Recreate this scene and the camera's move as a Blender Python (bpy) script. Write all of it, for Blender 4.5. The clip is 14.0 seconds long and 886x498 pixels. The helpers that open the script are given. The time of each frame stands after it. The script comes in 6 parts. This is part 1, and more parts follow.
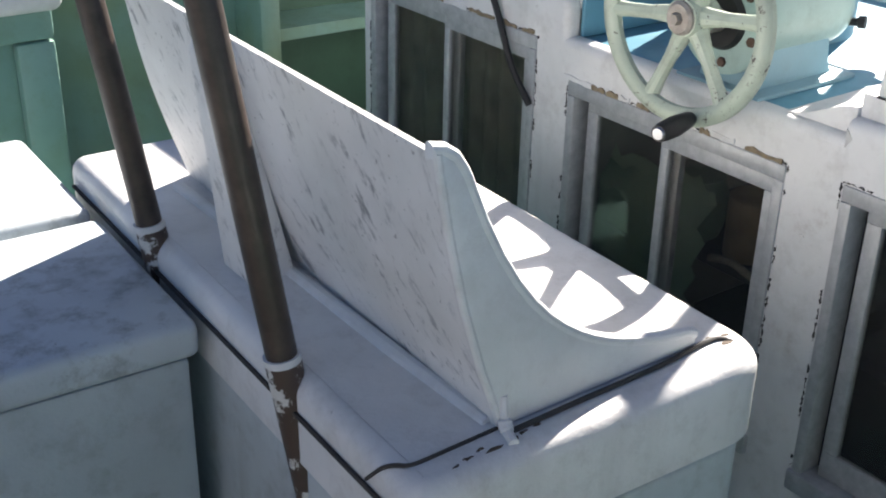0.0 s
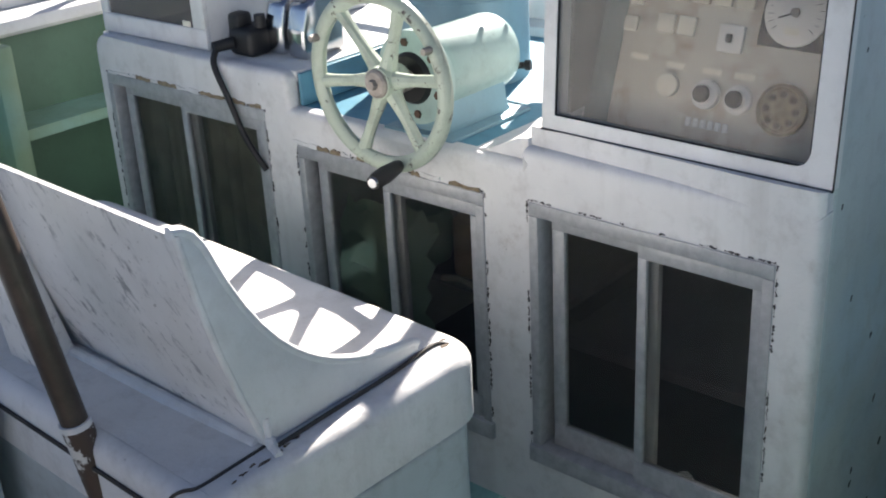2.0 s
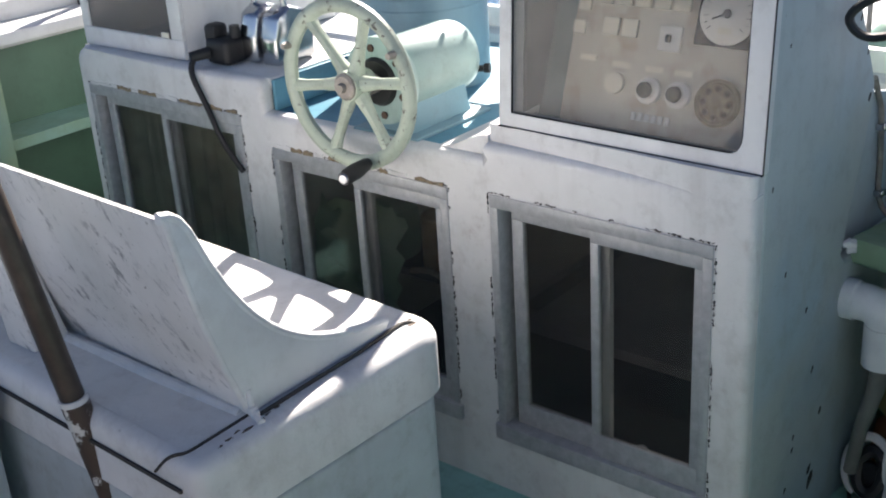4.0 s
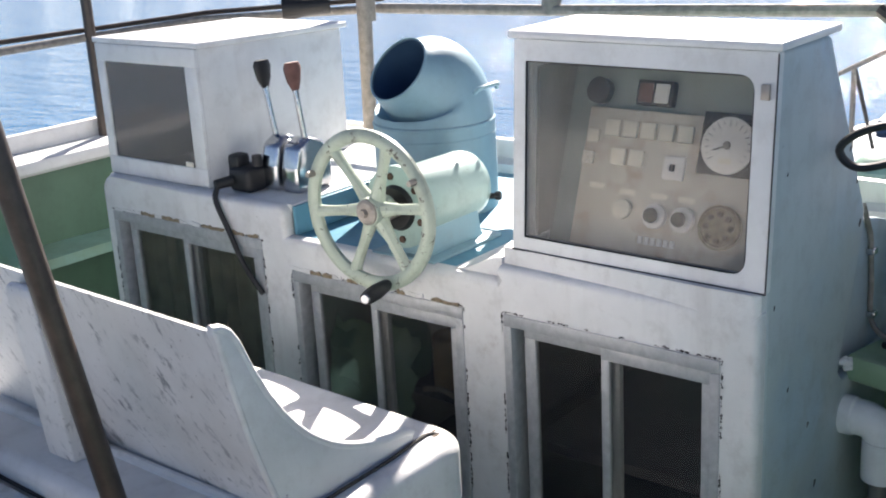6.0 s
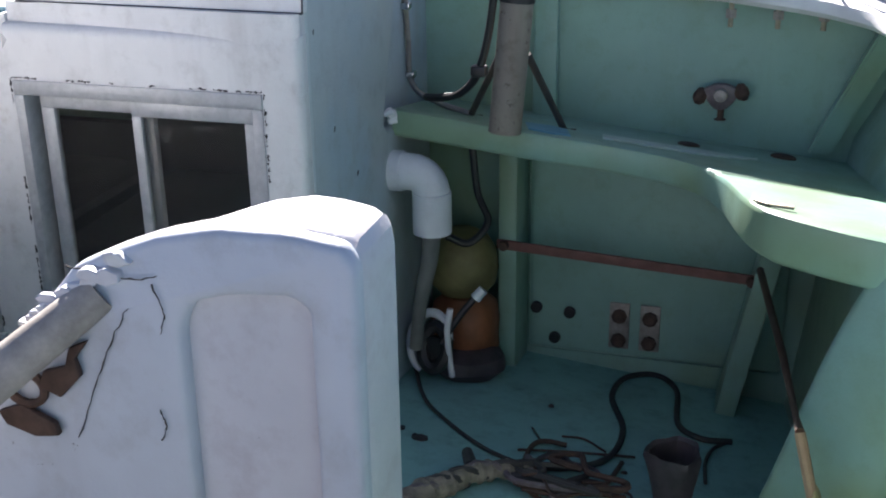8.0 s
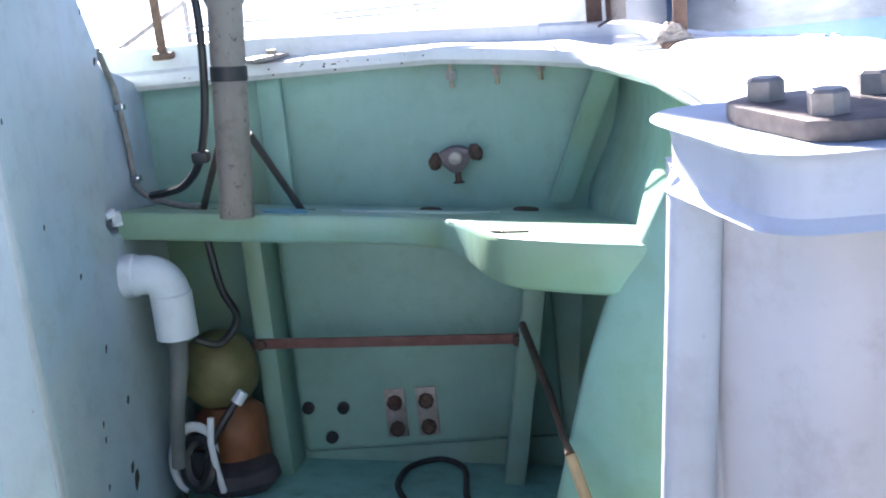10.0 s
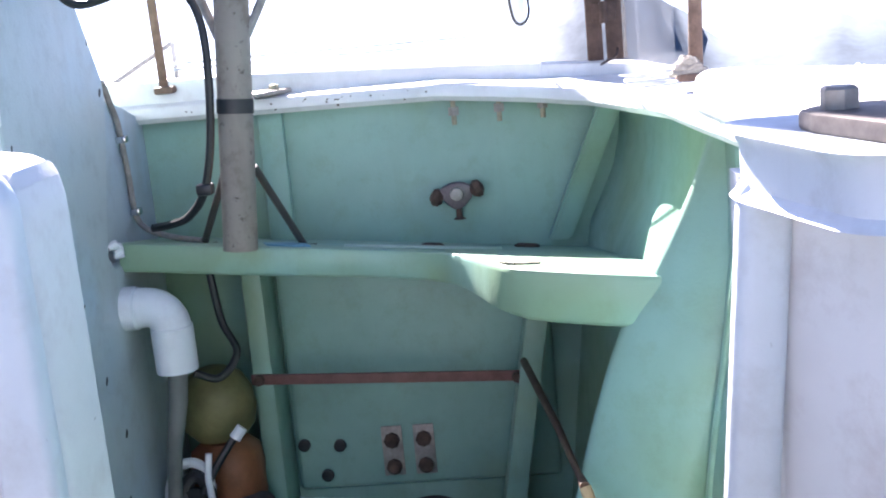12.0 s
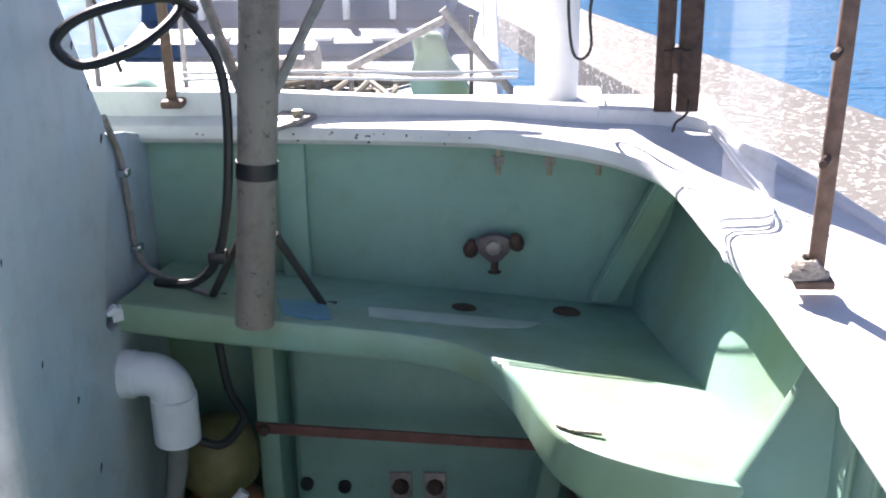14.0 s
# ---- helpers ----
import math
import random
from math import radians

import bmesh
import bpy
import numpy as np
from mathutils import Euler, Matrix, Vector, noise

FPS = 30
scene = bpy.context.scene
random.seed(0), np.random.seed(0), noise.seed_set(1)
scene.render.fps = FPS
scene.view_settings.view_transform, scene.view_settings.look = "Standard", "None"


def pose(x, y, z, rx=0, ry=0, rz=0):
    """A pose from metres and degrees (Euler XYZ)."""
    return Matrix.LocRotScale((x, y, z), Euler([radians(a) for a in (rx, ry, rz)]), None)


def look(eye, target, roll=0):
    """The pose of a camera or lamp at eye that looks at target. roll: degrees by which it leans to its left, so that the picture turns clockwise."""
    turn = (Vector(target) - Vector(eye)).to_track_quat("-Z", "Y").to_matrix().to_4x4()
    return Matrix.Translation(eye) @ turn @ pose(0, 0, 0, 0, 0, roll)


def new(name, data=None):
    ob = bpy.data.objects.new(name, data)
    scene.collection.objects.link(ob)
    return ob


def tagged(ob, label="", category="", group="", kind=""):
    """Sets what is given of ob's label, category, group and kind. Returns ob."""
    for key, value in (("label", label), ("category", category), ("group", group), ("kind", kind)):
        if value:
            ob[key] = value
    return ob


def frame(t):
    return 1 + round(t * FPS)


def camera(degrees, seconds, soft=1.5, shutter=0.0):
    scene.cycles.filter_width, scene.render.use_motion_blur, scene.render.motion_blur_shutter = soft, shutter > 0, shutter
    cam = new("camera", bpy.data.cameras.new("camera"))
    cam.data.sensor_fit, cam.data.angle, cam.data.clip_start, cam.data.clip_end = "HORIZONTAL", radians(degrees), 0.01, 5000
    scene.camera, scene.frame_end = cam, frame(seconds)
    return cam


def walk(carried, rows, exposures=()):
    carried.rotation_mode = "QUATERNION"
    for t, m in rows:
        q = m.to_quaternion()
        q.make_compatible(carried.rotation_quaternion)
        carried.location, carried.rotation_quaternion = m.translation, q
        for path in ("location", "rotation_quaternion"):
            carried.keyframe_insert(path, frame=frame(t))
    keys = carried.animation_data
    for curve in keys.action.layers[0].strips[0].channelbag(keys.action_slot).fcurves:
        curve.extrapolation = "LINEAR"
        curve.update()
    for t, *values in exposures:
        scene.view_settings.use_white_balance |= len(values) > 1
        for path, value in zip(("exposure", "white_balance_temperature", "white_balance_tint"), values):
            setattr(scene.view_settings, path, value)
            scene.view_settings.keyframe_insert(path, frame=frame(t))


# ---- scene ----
# The after deck of a small fishing boat: helm console, helmsman's seat, bulwarks, quay and sea.

# The boat lies trimmed by the stern: everything aboard is laid out square to its deck and then tipped bow-up.
TRIM = Matrix.Rotation(radians(-5), 4, "Y")

# camera and its walk
cam = camera(41.2, 14.0, soft=2.0)
PATH = [
    (0, (-0.166, -0.129, 1.803), (0.908, 1.31, 0.922), 1.3),
    (0.5, (-0.196, -0.202, 1.821), (1.018, 1.127, 0.95), 0.1),
    (1, (-0.254, -0.27, 1.871), (1.101, 0.963, 1.069), -0.4),
    (1.5, (-0.257, -0.363, 1.927), (1.094, 0.873, 1.124), -2.9),
    (2, (-0.315, -0.412, 1.951), (1.045, 0.803, 1.129), -3.1),
    (4.5, (-0.475, -0.564, 1.988), (0.937, 0.621, 1.21), -3.7),
    (5, (-0.526, -0.574, 1.999), (0.92, 0.612, 1.29), -3.4),
    (5.5, (-0.558, -0.579, 2.001), (0.911, 0.62, 1.368), -3.2),
    (6, (-0.589, -0.572, 2.006), (0.889, 0.635, 1.407), -3.2),
    (6.5, (-0.556, -0.533, 1.989), (0.923, 0.651, 1.348), -3.9),
    (7, (-0.548, -0.418, 1.922), (1.097, 0.451, 1.189), -1.2),
    (7.5, (-0.525, -0.409, 1.818), (1.197, 0.202, 1.004), 0.7),
    (8, (-0.51, -0.537, 1.589), (1.272, -0.01, 0.85), -0.8),
    (8.5, (-0.469, -0.598, 1.55), (1.343, -0.192, 0.806), -3.9),
    (9, (-0.447, -0.634, 1.474), (1.437, -0.378, 0.854), -4.1),
    (11.5, (-0.433, -0.585, 1.344), (1.51, -0.403, 0.909), -6.7),
    (12, (-0.446, -0.559, 1.35), (1.504, -0.414, 0.928), -5.3),
    (12.5, (-0.398, -0.543, 1.349), (1.554, -0.413, 0.936), -3.9),
    (13, (-0.239, -0.49, 1.535), (1.675, -0.391, 0.966), -1.9),
    (13.5, (-0.148, -0.477, 1.608), (1.744, -0.382, 0.966), -0.9),
    (14, (-0.047, -0.443, 1.793), (1.813, -0.323, 1.068), -1.0),
]
EXPO = [(0, 1.74, 6800, 14), (2, 1.66, 6800, 14.5), (5.5, 1.76, 6850, 16), (6.5, 1.74, 6800, 16), (7, 1.50, 6800, 16.5), (7.5, 1.68, 6800, 17), (8, 1.94, 6400, 18),
        (9, 2.72, 6150, 19), (11.5, 3.07, 6290, 22.5), (12.5, 3.10, 6400, 23), (13, 3.07, 6480, 22), (13.5, 2.70, 6550, 21.5), (14, 2.22, 6600, 21)]
walk(cam, [(t, TRIM @ look(eye, target, roll)) for t, eye, target, roll in PATH], EXPO)

# world and sun
SUN_TO = (TRIM.to_3x3() @ Vector((0.385, 0.16, 0.283))).normalized()
world = bpy.data.worlds.new("sky")
scene.world = world
world.use_nodes = True
wn = world.node_tree.nodes
sky = wn.new("ShaderNodeTexSky")
sky.sky_type = "NISHITA"
sky.sun_disc = False
sky.air_density = 0.46
sky.dust_density = 0.4
sky.sun_elevation = math.asin(SUN_TO.z)
sky.sun_rotation = math.atan2(SUN_TO.x, SUN_TO.y)
wn["Background"].inputs[1].default_value = 0.05
world.node_tree.links.new(sky.outputs[0], wn["Background"].inputs[0])
sun_data = bpy.data.lights.new("sun", "SUN")
sun_data.energy = 5.0
sun_data.angle = radians(0.5)
sun_data.color = (1.0, 0.96, 0.9)
sun = new("sun", sun_data)
sun.matrix_world = look((0, 0, 0), -SUN_TO)


# ---- materials ----
def nodes_of(name):
    m = bpy.data.materials.new(name)
    m.use_nodes = True
    nt = m.node_tree
    return m, nt, nt.nodes["Principled BSDF"]


def tex_noise(nt, coord, scale, detail=4.0, rough=0.6, stretch=None):
    n = nt.nodes.new("ShaderNodeTexNoise")
    n.inputs["Scale"].default_value = scale
    n.inputs["Detail"].default_value = detail
    n.inputs["Roughness"].default_value = rough
    if stretch:
        mp = nt.nodes.new("ShaderNodeMapping")
        mp.inputs["Scale"].default_value = stretch
        nt.links.new(coord, mp.inputs[0])
        nt.links.new(mp.outputs[0], n.inputs[0])
    else:
        nt.links.new(coord, n.inputs[0])
    return n.outputs[0]


def ramp(nt, fac, lo, hi):
    r = nt.nodes.new("ShaderNodeMapRange")
    r.inputs[1].default_value, r.inputs[2].default_value = lo, hi
    nt.links.new(fac, r.inputs[0])
    return r.outputs[0]


def scaled(nt, fac, k):
    r = nt.nodes.new("ShaderNodeMath")
    r.operation = "MULTIPLY"
    r.inputs[1].default_value = k
    nt.links.new(fac, r.inputs[0])
    return r.outputs[0]


def mixed(nt, fac, a, b):
    m = nt.nodes.new("ShaderNodeMix")
    m.data_type = "RGBA"
    nt.links.new(fac, m.inputs[0])
    for sock, v in ((m.inputs[6], a), (m.inputs[7], b)):
        if isinstance(v, tuple):
            sock.default_value = (*v, 1)
        else:
            nt.links.new(v, sock)
    return m.outputs[2]


def bumped(nt, bsdf, height, strength, distance):
    b = nt.nodes.new("ShaderNodeBump")
    b.inputs["Strength"].default_value = strength
    b.inputs["Distance"].default_value = distance
    nt.links.new(height, b.inputs["Height"])
    nt.links.new(b.outputs[0], bsdf.inputs["Normal"])


def paint(name, col, rough=0.45, dirt=(0.2, 0.18, 0.15), dirt_amt=0.45, chip=(0.06, 0.05, 0.045), chip_lo=0.68, rust=0.0, bump=0.3, size=1.0, second=None):
    """Old brushed paint: blotches, streaks, small chips, fine relief."""
    m, nt, b = nodes_of(name)
    co = nt.nodes.new("ShaderNodeTexCoord").outputs["Object"]
    big = tex_noise(nt, co, 3.0 * size, 5)
    mid = tex_noise(nt, co, 17.0 * size, 6, 0.7)
    streak = tex_noise(nt, co, 9.0 * size, 4, 0.6, (1, 1, 0.12))
    fine = tex_noise(nt, co, 160.0 * size, 3)
    darker = tuple(c * 0.78 for c in col)
    c = mixed(nt, ramp(nt, big, 0.35, 0.7), col, darker)
    if second:
        c = mixed(nt, ramp(nt, tex_noise(nt, co, 2.3 * size, 3, 0.55), 0.44, 0.6), c, second)
    c = mixed(nt, scaled(nt, ramp(nt, mid, 0.5, 0.78), dirt_amt), c, dirt)
    c = mixed(nt, scaled(nt, ramp(nt, streak, 0.55, 0.8), dirt_amt * 0.8), c, dirt)
    if rust:
        rn = tex_noise(nt, co, 6.0 * size, 8, 0.75)
        c = mixed(nt, scaled(nt, ramp(nt, rn, 0.62, 0.72), rust), c, (0.16, 0.065, 0.025))
    ch = tex_noise(nt, co, 38.0 * size, 7, 0.75)
    chips = ramp(nt, ch, chip_lo, chip_lo + 0.025)
    c = mixed(nt, chips, c, chip)
    nt.links.new(c, b.inputs["Base Color"])
    add = nt.nodes.new("ShaderNodeMath")
    add.operation = "ADD"
    nt.links.new(scaled(nt, fine, 0.3), add.inputs[0])
    nt.links.new(mid, add.inputs[1])
    bumped(nt, b, add.outputs[0], bump, 0.004)
    rr = nt.nodes.new("ShaderNodeMapRange")
    rr.inputs[3].default_value, rr.inputs[4].default_value = max(0.05, rough - 0.15), min(1, rough + 0.2)
    nt.links.new(mid, rr.inputs[0])
    nt.links.new(rr.outputs[0], b.inputs["Roughness"])
    return m


def plain(name, col, rough=0.5, metal=0.0, vary=0.25, scale=30.0, bump=0.15):
    m, nt, b = nodes_of(name)
    co = nt.nodes.new("ShaderNodeTexCoord").outputs["Object"]
    n = tex_noise(nt, co, scale, 5, 0.65)
    n2 = tex_noise(nt, co, scale * 0.15, 4)
    c = mixed(nt, ramp(nt, n, 0.35, 0.7), col, tuple(x * (1 - vary) for x in col))
    c = mixed(nt, scaled(nt, ramp(nt, n2, 0.5, 0.75), vary), c, tuple(x * 0.6 for x in col))
    nt.links.new(c, b.inputs["Base Color"])
    b.inputs["Metallic"].default_value = metal
    rr = nt.nodes.new("ShaderNodeMapRange")
    rr.inputs[3].default_value, rr.inputs[4].default_value = max(0.03, rough - 0.1), min(1, rough + 0.15)
    nt.links.new(n, rr.inputs[0])
    nt.links.new(rr.outputs[0], b.inputs["Roughness"])
    bumped(nt, b, n, bump, 0.002)
    return m


def glass(name, tint, rough=0.03, film=0.0, film_col=(0.6, 0.6, 0.58), ior=1.5):
    """A clear pane; film: share of a matt layer on it, for dust and for added haze."""
    m, nt, b = nodes_of(name)
    out = nt.nodes["Material Output"]
    gl = nt.nodes.new("ShaderNodeBsdfGlossy")
    gl.inputs["Roughness"].default_value = rough
    tr = nt.nodes.new("ShaderNodeBsdfTransparent")
    tr.inputs[0].default_value = (*tint, 1)
    lw = nt.nodes.new("ShaderNodeLayerWeight")
    lw.inputs[0].default_value = 0.5
    power = nt.nodes.new("ShaderNodeMath")
    power.operation = "POWER"
    power.inputs[1].default_value = 5.0
    nt.links.new(lw.outputs["Facing"], power.inputs[0])
    fr = nt.nodes.new("ShaderNodeMapRange")
    fr.inputs[3].default_value, fr.inputs[4].default_value = ((ior - 1) / (ior + 1)) ** 2, 0.9
    nt.links.new(power.outputs[0], fr.inputs[0])
    mx = nt.nodes.new("ShaderNodeMixShader")
    nt.links.new(fr.outputs[0], mx.inputs[0])
    nt.links.new(tr.outputs[0], mx.inputs[1])
    nt.links.new(gl.outputs[0], mx.inputs[2])
    last = mx.outputs[0]
    if film:
        co = nt.nodes.new("ShaderNodeTexCoord").outputs["Object"]
        n = tex_noise(nt, co, 7.0, 5)
        df = nt.nodes.new("ShaderNodeBsdfDiffuse")
        df.inputs[0].default_value = (*film_col, 1)
        mx2 = nt.nodes.new("ShaderNodeMixShader")
        rr = nt.nodes.new("ShaderNodeMapRange")
        rr.inputs[3].default_value, rr.inputs[4].default_value = film * 0.6, film * 1.4
        nt.links.new(n, rr.inputs[0])
        nt.links.new(rr.outputs[0], mx2.inputs[0])
        nt.links.new(last, mx2.inputs[1])
        nt.links.new(df.outputs[0], mx2.inputs[2])
        last = mx2.outputs[0]
    nt.links.new(last, out.inputs[0])
    return m


WHITE = paint("white_paint", (0.78, 0.79, 0.78), 0.42, dirt=(0.36, 0.34, 0.3), dirt_amt=0.35, chip_lo=0.735)
WHITE_WORN = paint("worn_white_paint", (0.77, 0.77, 0.76), 0.48, dirt=(0.34, 0.32, 0.29), dirt_amt=0.45, chip=(0.14, 0.13, 0.12), chip_lo=0.685, rust=0.25, bump=0.45)
POST_WHITE = paint("old_pinkish_gelcoat", (0.66, 0.66, 0.68), 0.45, dirt=(0.38, 0.33, 0.33), dirt_amt=0.5, chip=(0.15, 0.13, 0.12), chip_lo=0.695)
POST_BLUE = paint("aged_bluish_gelcoat", (0.6, 0.645, 0.7), 0.45, dirt=(0.36, 0.36, 0.36), dirt_amt=0.5, chip=(0.1, 0.1, 0.1), chip_lo=0.68)
PUMP = paint("pale_sea_green_enamel", (0.34, 0.47, 0.44), 0.38, dirt=(0.18, 0.22, 0.2), dirt_amt=0.5, chip=(0.07, 0.05, 0.04), chip_lo=0.655)
GREEN = paint("sea_green_paint", (0.24, 0.42, 0.355), 0.4, dirt=(0.17, 0.25, 0.15), dirt_amt=0.45, chip_lo=0.75, second=(0.205, 0.315, 0.205))
# Serves the dark float and the port bulwark, whose shade is put into this colour.
GREEN_DARK = paint("shaded_and_dark_green", (0.1, 0.2, 0.14), 0.45, dirt=(0.05, 0.09, 0.06), dirt_amt=0.3, chip_lo=0.78)
DECK = paint("deck_green_paint", (0.27, 0.53, 0.49), 0.5, dirt=(0.08, 0.14, 0.12), dirt_amt=0.5, chip_lo=0.71)
BLUE = paint("faded_sea_blue_paint", (0.13, 0.34, 0.45), 0.42, dirt=(0.1, 0.18, 0.21), dirt_amt=0.4, chip_lo=0.75)
GREYBLUE = paint("grey_blue_paint", (0.42, 0.535, 0.605), 0.46, dirt=(0.34, 0.375, 0.375), dirt_amt=0.75, chip_lo=0.69, second=(0.45, 0.505, 0.51), bump=0.5)
PALE_BLUE = paint("faded_blue_paint", (0.22, 0.38, 0.44), 0.45, dirt=(0.2, 0.25, 0.25), dirt_amt=0.45, chip=(0.07, 0.05, 0.04), chip_lo=0.71)
VENT = paint("faded_ventilator_blue", (0.23, 0.38, 0.45), 0.45, dirt=(0.17, 0.24, 0.26), dirt_amt=0.5, chip=(0.07, 0.05, 0.04), chip_lo=0.69)
MINT = paint("mint_green_enamel", (0.45, 0.52, 0.42), 0.4, dirt=(0.19, 0.18, 0.14), dirt_amt=0.6, chip=(0.06, 0.045, 0.04), chip_lo=0.6)
RUST = plain("rusty_steel", (0.11, 0.066, 0.048), 0.75, 0.2, 0.5, 45, 0.4)
BROWN = plain("brown_tube", (0.075, 0.056, 0.044), 0.36, 0.1, 0.5, 25, 0.3)
FLAKED = paint("flaked_white_on_brown", (0.09, 0.06, 0.045), 0.45, dirt=(0.05, 0.035, 0.03), dirt_amt=0.5, chip=(0.62, 0.61, 0.58), chip_lo=0.55, size=0.4)
POST_RUST = plain("red_brown_flat_bar", (0.19, 0.115, 0.082), 0.65, 0.1, 0.5, 45, 0.4)
LOCKER = paint("pale_blue_grey_paint", (0.52, 0.58, 0.6), 0.48, dirt=(0.24, 0.25, 0.23), dirt_amt=0.55, chip=(0.08, 0.07, 0.06), chip_lo=0.7)
# For unseen surfaces aft: brown-grey chosen so sunlight bounces warm, not green.
AFT = paint("brown_grey_aft_bounce", (0.23, 0.205, 0.195), 0.7, dirt=(0.1, 0.085, 0.075), dirt_amt=0.5, chip_lo=0.72)
LID = paint("stained_pale_blue_grey_paint", (0.54, 0.6, 0.63), 0.48, dirt=(0.09, 0.085, 0.075), dirt_amt=0.8, chip=(0.06, 0.05, 0.045), chip_lo=0.68)
GUNWALE = paint("chipped_white_gunwale_paint", (0.79, 0.8, 0.79), 0.42, dirt=(0.36, 0.34, 0.3), dirt_amt=0.3, chip=(0.1, 0.09, 0.08), chip_lo=0.695)
GREY_WALL = plain("pale_grey_lining", (0.36, 0.36, 0.34), 0.6, 0, 0.3, 8, 0.2)
GREY_TEAL = plain("grey_teal_lining", (0.33, 0.39, 0.36), 0.6, 0, 0.3, 8, 0.2)
PLATE = plain("brown_weathered_steel", (0.2, 0.165, 0.145), 0.6, 0.3, 0.45, 40, 0.4)
FAR_DECK = plain("grey_blue_far_deck", (0.24, 0.3, 0.36), 0.6, 0, 0.4, 4, 0.2)
VALVE = plain("purple_grey_casting", (0.2, 0.165, 0.165), 0.55, 0.3, 0.4, 50, 0.3)
PALE_GREEN = paint("pale_green_patch", (0.5, 0.62, 0.55), 0.45, dirt_amt=0.3)
GREYGREEN = plain("grey_green_lining", (0.19, 0.2, 0.185), 0.7, 0, 0.4, 8, 0.2)
PURPLE_GREY = plain("tarnished_bronze", (0.085, 0.065, 0.07), 0.5, 0.4, 0.4, 50, 0.3)
GREY_POLE = plain("weathered_grey_tube", (0.3, 0.28, 0.25), 0.65, 0.1, 0.45, 40, 0.3)
MAST = paint("stained_brown_grey_tube", (0.25, 0.215, 0.175), 0.6, dirt=(0.11, 0.075, 0.05), dirt_amt=0.9, chip=(0.07, 0.05, 0.035), chip_lo=0.61, rust=0.6, size=1.2)
DRIFT = plain("stained_pale_rope", (0.3, 0.26, 0.2), 0.9, 0, 0.6, 35, 0.8)
VALVE_DARK = plain("dusty_purple_black_plastic", (0.06, 0.05, 0.055), 0.5, 0, 0.5, 25, 0.3)
STEEL = plain("dull_steel", (0.42, 0.38, 0.34), 0.5, 0.6, 0.4, 40, 0.3)
ALU = plain("anodised_aluminium", (0.46, 0.475, 0.485), 0.42, 0.25, 0.25, 40, 0.1)
CHROME = plain("chrome", (0.55, 0.56, 0.57), 0.16, 1.0, 0.1, 20, 0.05)
RUBBER = plain("black_rubber", (0.012, 0.012, 0.013), 0.45, 0, 0.3, 40, 0.1)
BLACK = plain("black_plastic", (0.015, 0.015, 0.016), 0.5, 0, 0.3, 50, 0.2)
PVC = paint("white_pvc", (0.72, 0.74, 0.75), 0.35, dirt_amt=0.2, chip_lo=0.8)
ORANGE = plain("faded_orange_plastic", (0.24, 0.09, 0.035), 0.55, 0, 0.4, 12, 0.2)
YELLOW_PALE = plain("faded_yellow_plastic", (0.5, 0.43, 0.2), 0.6, 0, 0.4, 25, 0.3)
YELLOW = plain("dirty_yellow_plastic", (0.19, 0.17, 0.065), 0.6, 0, 0.4, 12, 0.2)
# Console interior: the shade behind the windows is partly put into this dark colour.
INSIDE = plain("shade_dark_interior", (0.066, 0.06, 0.07), 0.7, 0, 0.4, 8, 0.2)
PANEL = paint("pale_instrument_panel", (0.7, 0.65, 0.55), 0.5, dirt=(0.34, 0.22, 0.13), dirt_amt=0.8, chip=(0.25, 0.13, 0.07), chip_lo=0.72, size=0.8)
IVORY = plain("ivory_plastic", (0.85, 0.8, 0.66), 0.45, 0, 0.1, 30, 0.05)
DIAL = plain("white_dial", (0.84, 0.82, 0.77), 0.4, 0, 0.08, 30, 0.02)
HOSE = plain("dull_grey_hose", (0.05, 0.047, 0.042), 0.55, 0, 0.35, 20, 0.2)
WOOD = plain("bare_wood", (0.4, 0.27, 0.16), 0.7, 0, 0.35, 20, 0.3)
WOOD_DARK = plain("dark_wood", (0.09, 0.05, 0.03), 0.6, 0, 0.35, 20, 0.3)
ROPE = plain("old_rope", (0.3, 0.27, 0.22), 0.9, 0, 0.5, 120, 0.8)
ROPE_PALE = plain("pale_rope", (0.5, 0.44, 0.37), 0.9, 0, 0.4, 120, 0.8)
FILLER = plain("brown_old_filler", (0.33, 0.26, 0.17), 0.85, 0, 0.5, 60, 0.6)
STRAP = plain("faded_red_bar", (0.2, 0.09, 0.072), 0.6, 0, 0.4, 25, 0.2)
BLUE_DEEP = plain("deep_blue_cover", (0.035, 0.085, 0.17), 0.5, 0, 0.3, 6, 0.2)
BARE = plain("bare_silvered_wood", (0.46, 0.42, 0.37), 0.75, 0, 0.5, 28, 0.6)
BRASS = plain("dull_brass", (0.42, 0.37, 0.27), 0.45, 0.6, 0.35, 60, 0.2)
CRACK = plain("old_sealant", (0.05, 0.045, 0.04), 0.8, 0, 0.3, 60, 0.3)
GRIME = plain("grime", (0.12, 0.085, 0.055), 0.8, vary=0.5, scale=90)
# The thin film on PANE is added haze that lifts the black behind the windows.
PANE = glass("window_glass", (0.83, 0.82, 0.8), 0.03, 0.03, (0.38, 0.36, 0.33), 1.35)
DUSTY = glass("dusty_acrylic", (0.92, 0.91, 0.89), 0.04, 0.06, (0.66, 0.63, 0.58), 1.25)
SMOKED = glass("smoked_acrylic", (0.72, 0.69, 0.66), 0.1, 0.24, (0.4, 0.375, 0.35))
CONCRETE = paint("quay_concrete", (0.1, 0.096, 0.09), 0.85, dirt=(0.17, 0.165, 0.155), dirt_amt=0.5, chip=(0.72, 0.71, 0.69), chip_lo=0.575, size=0.35)


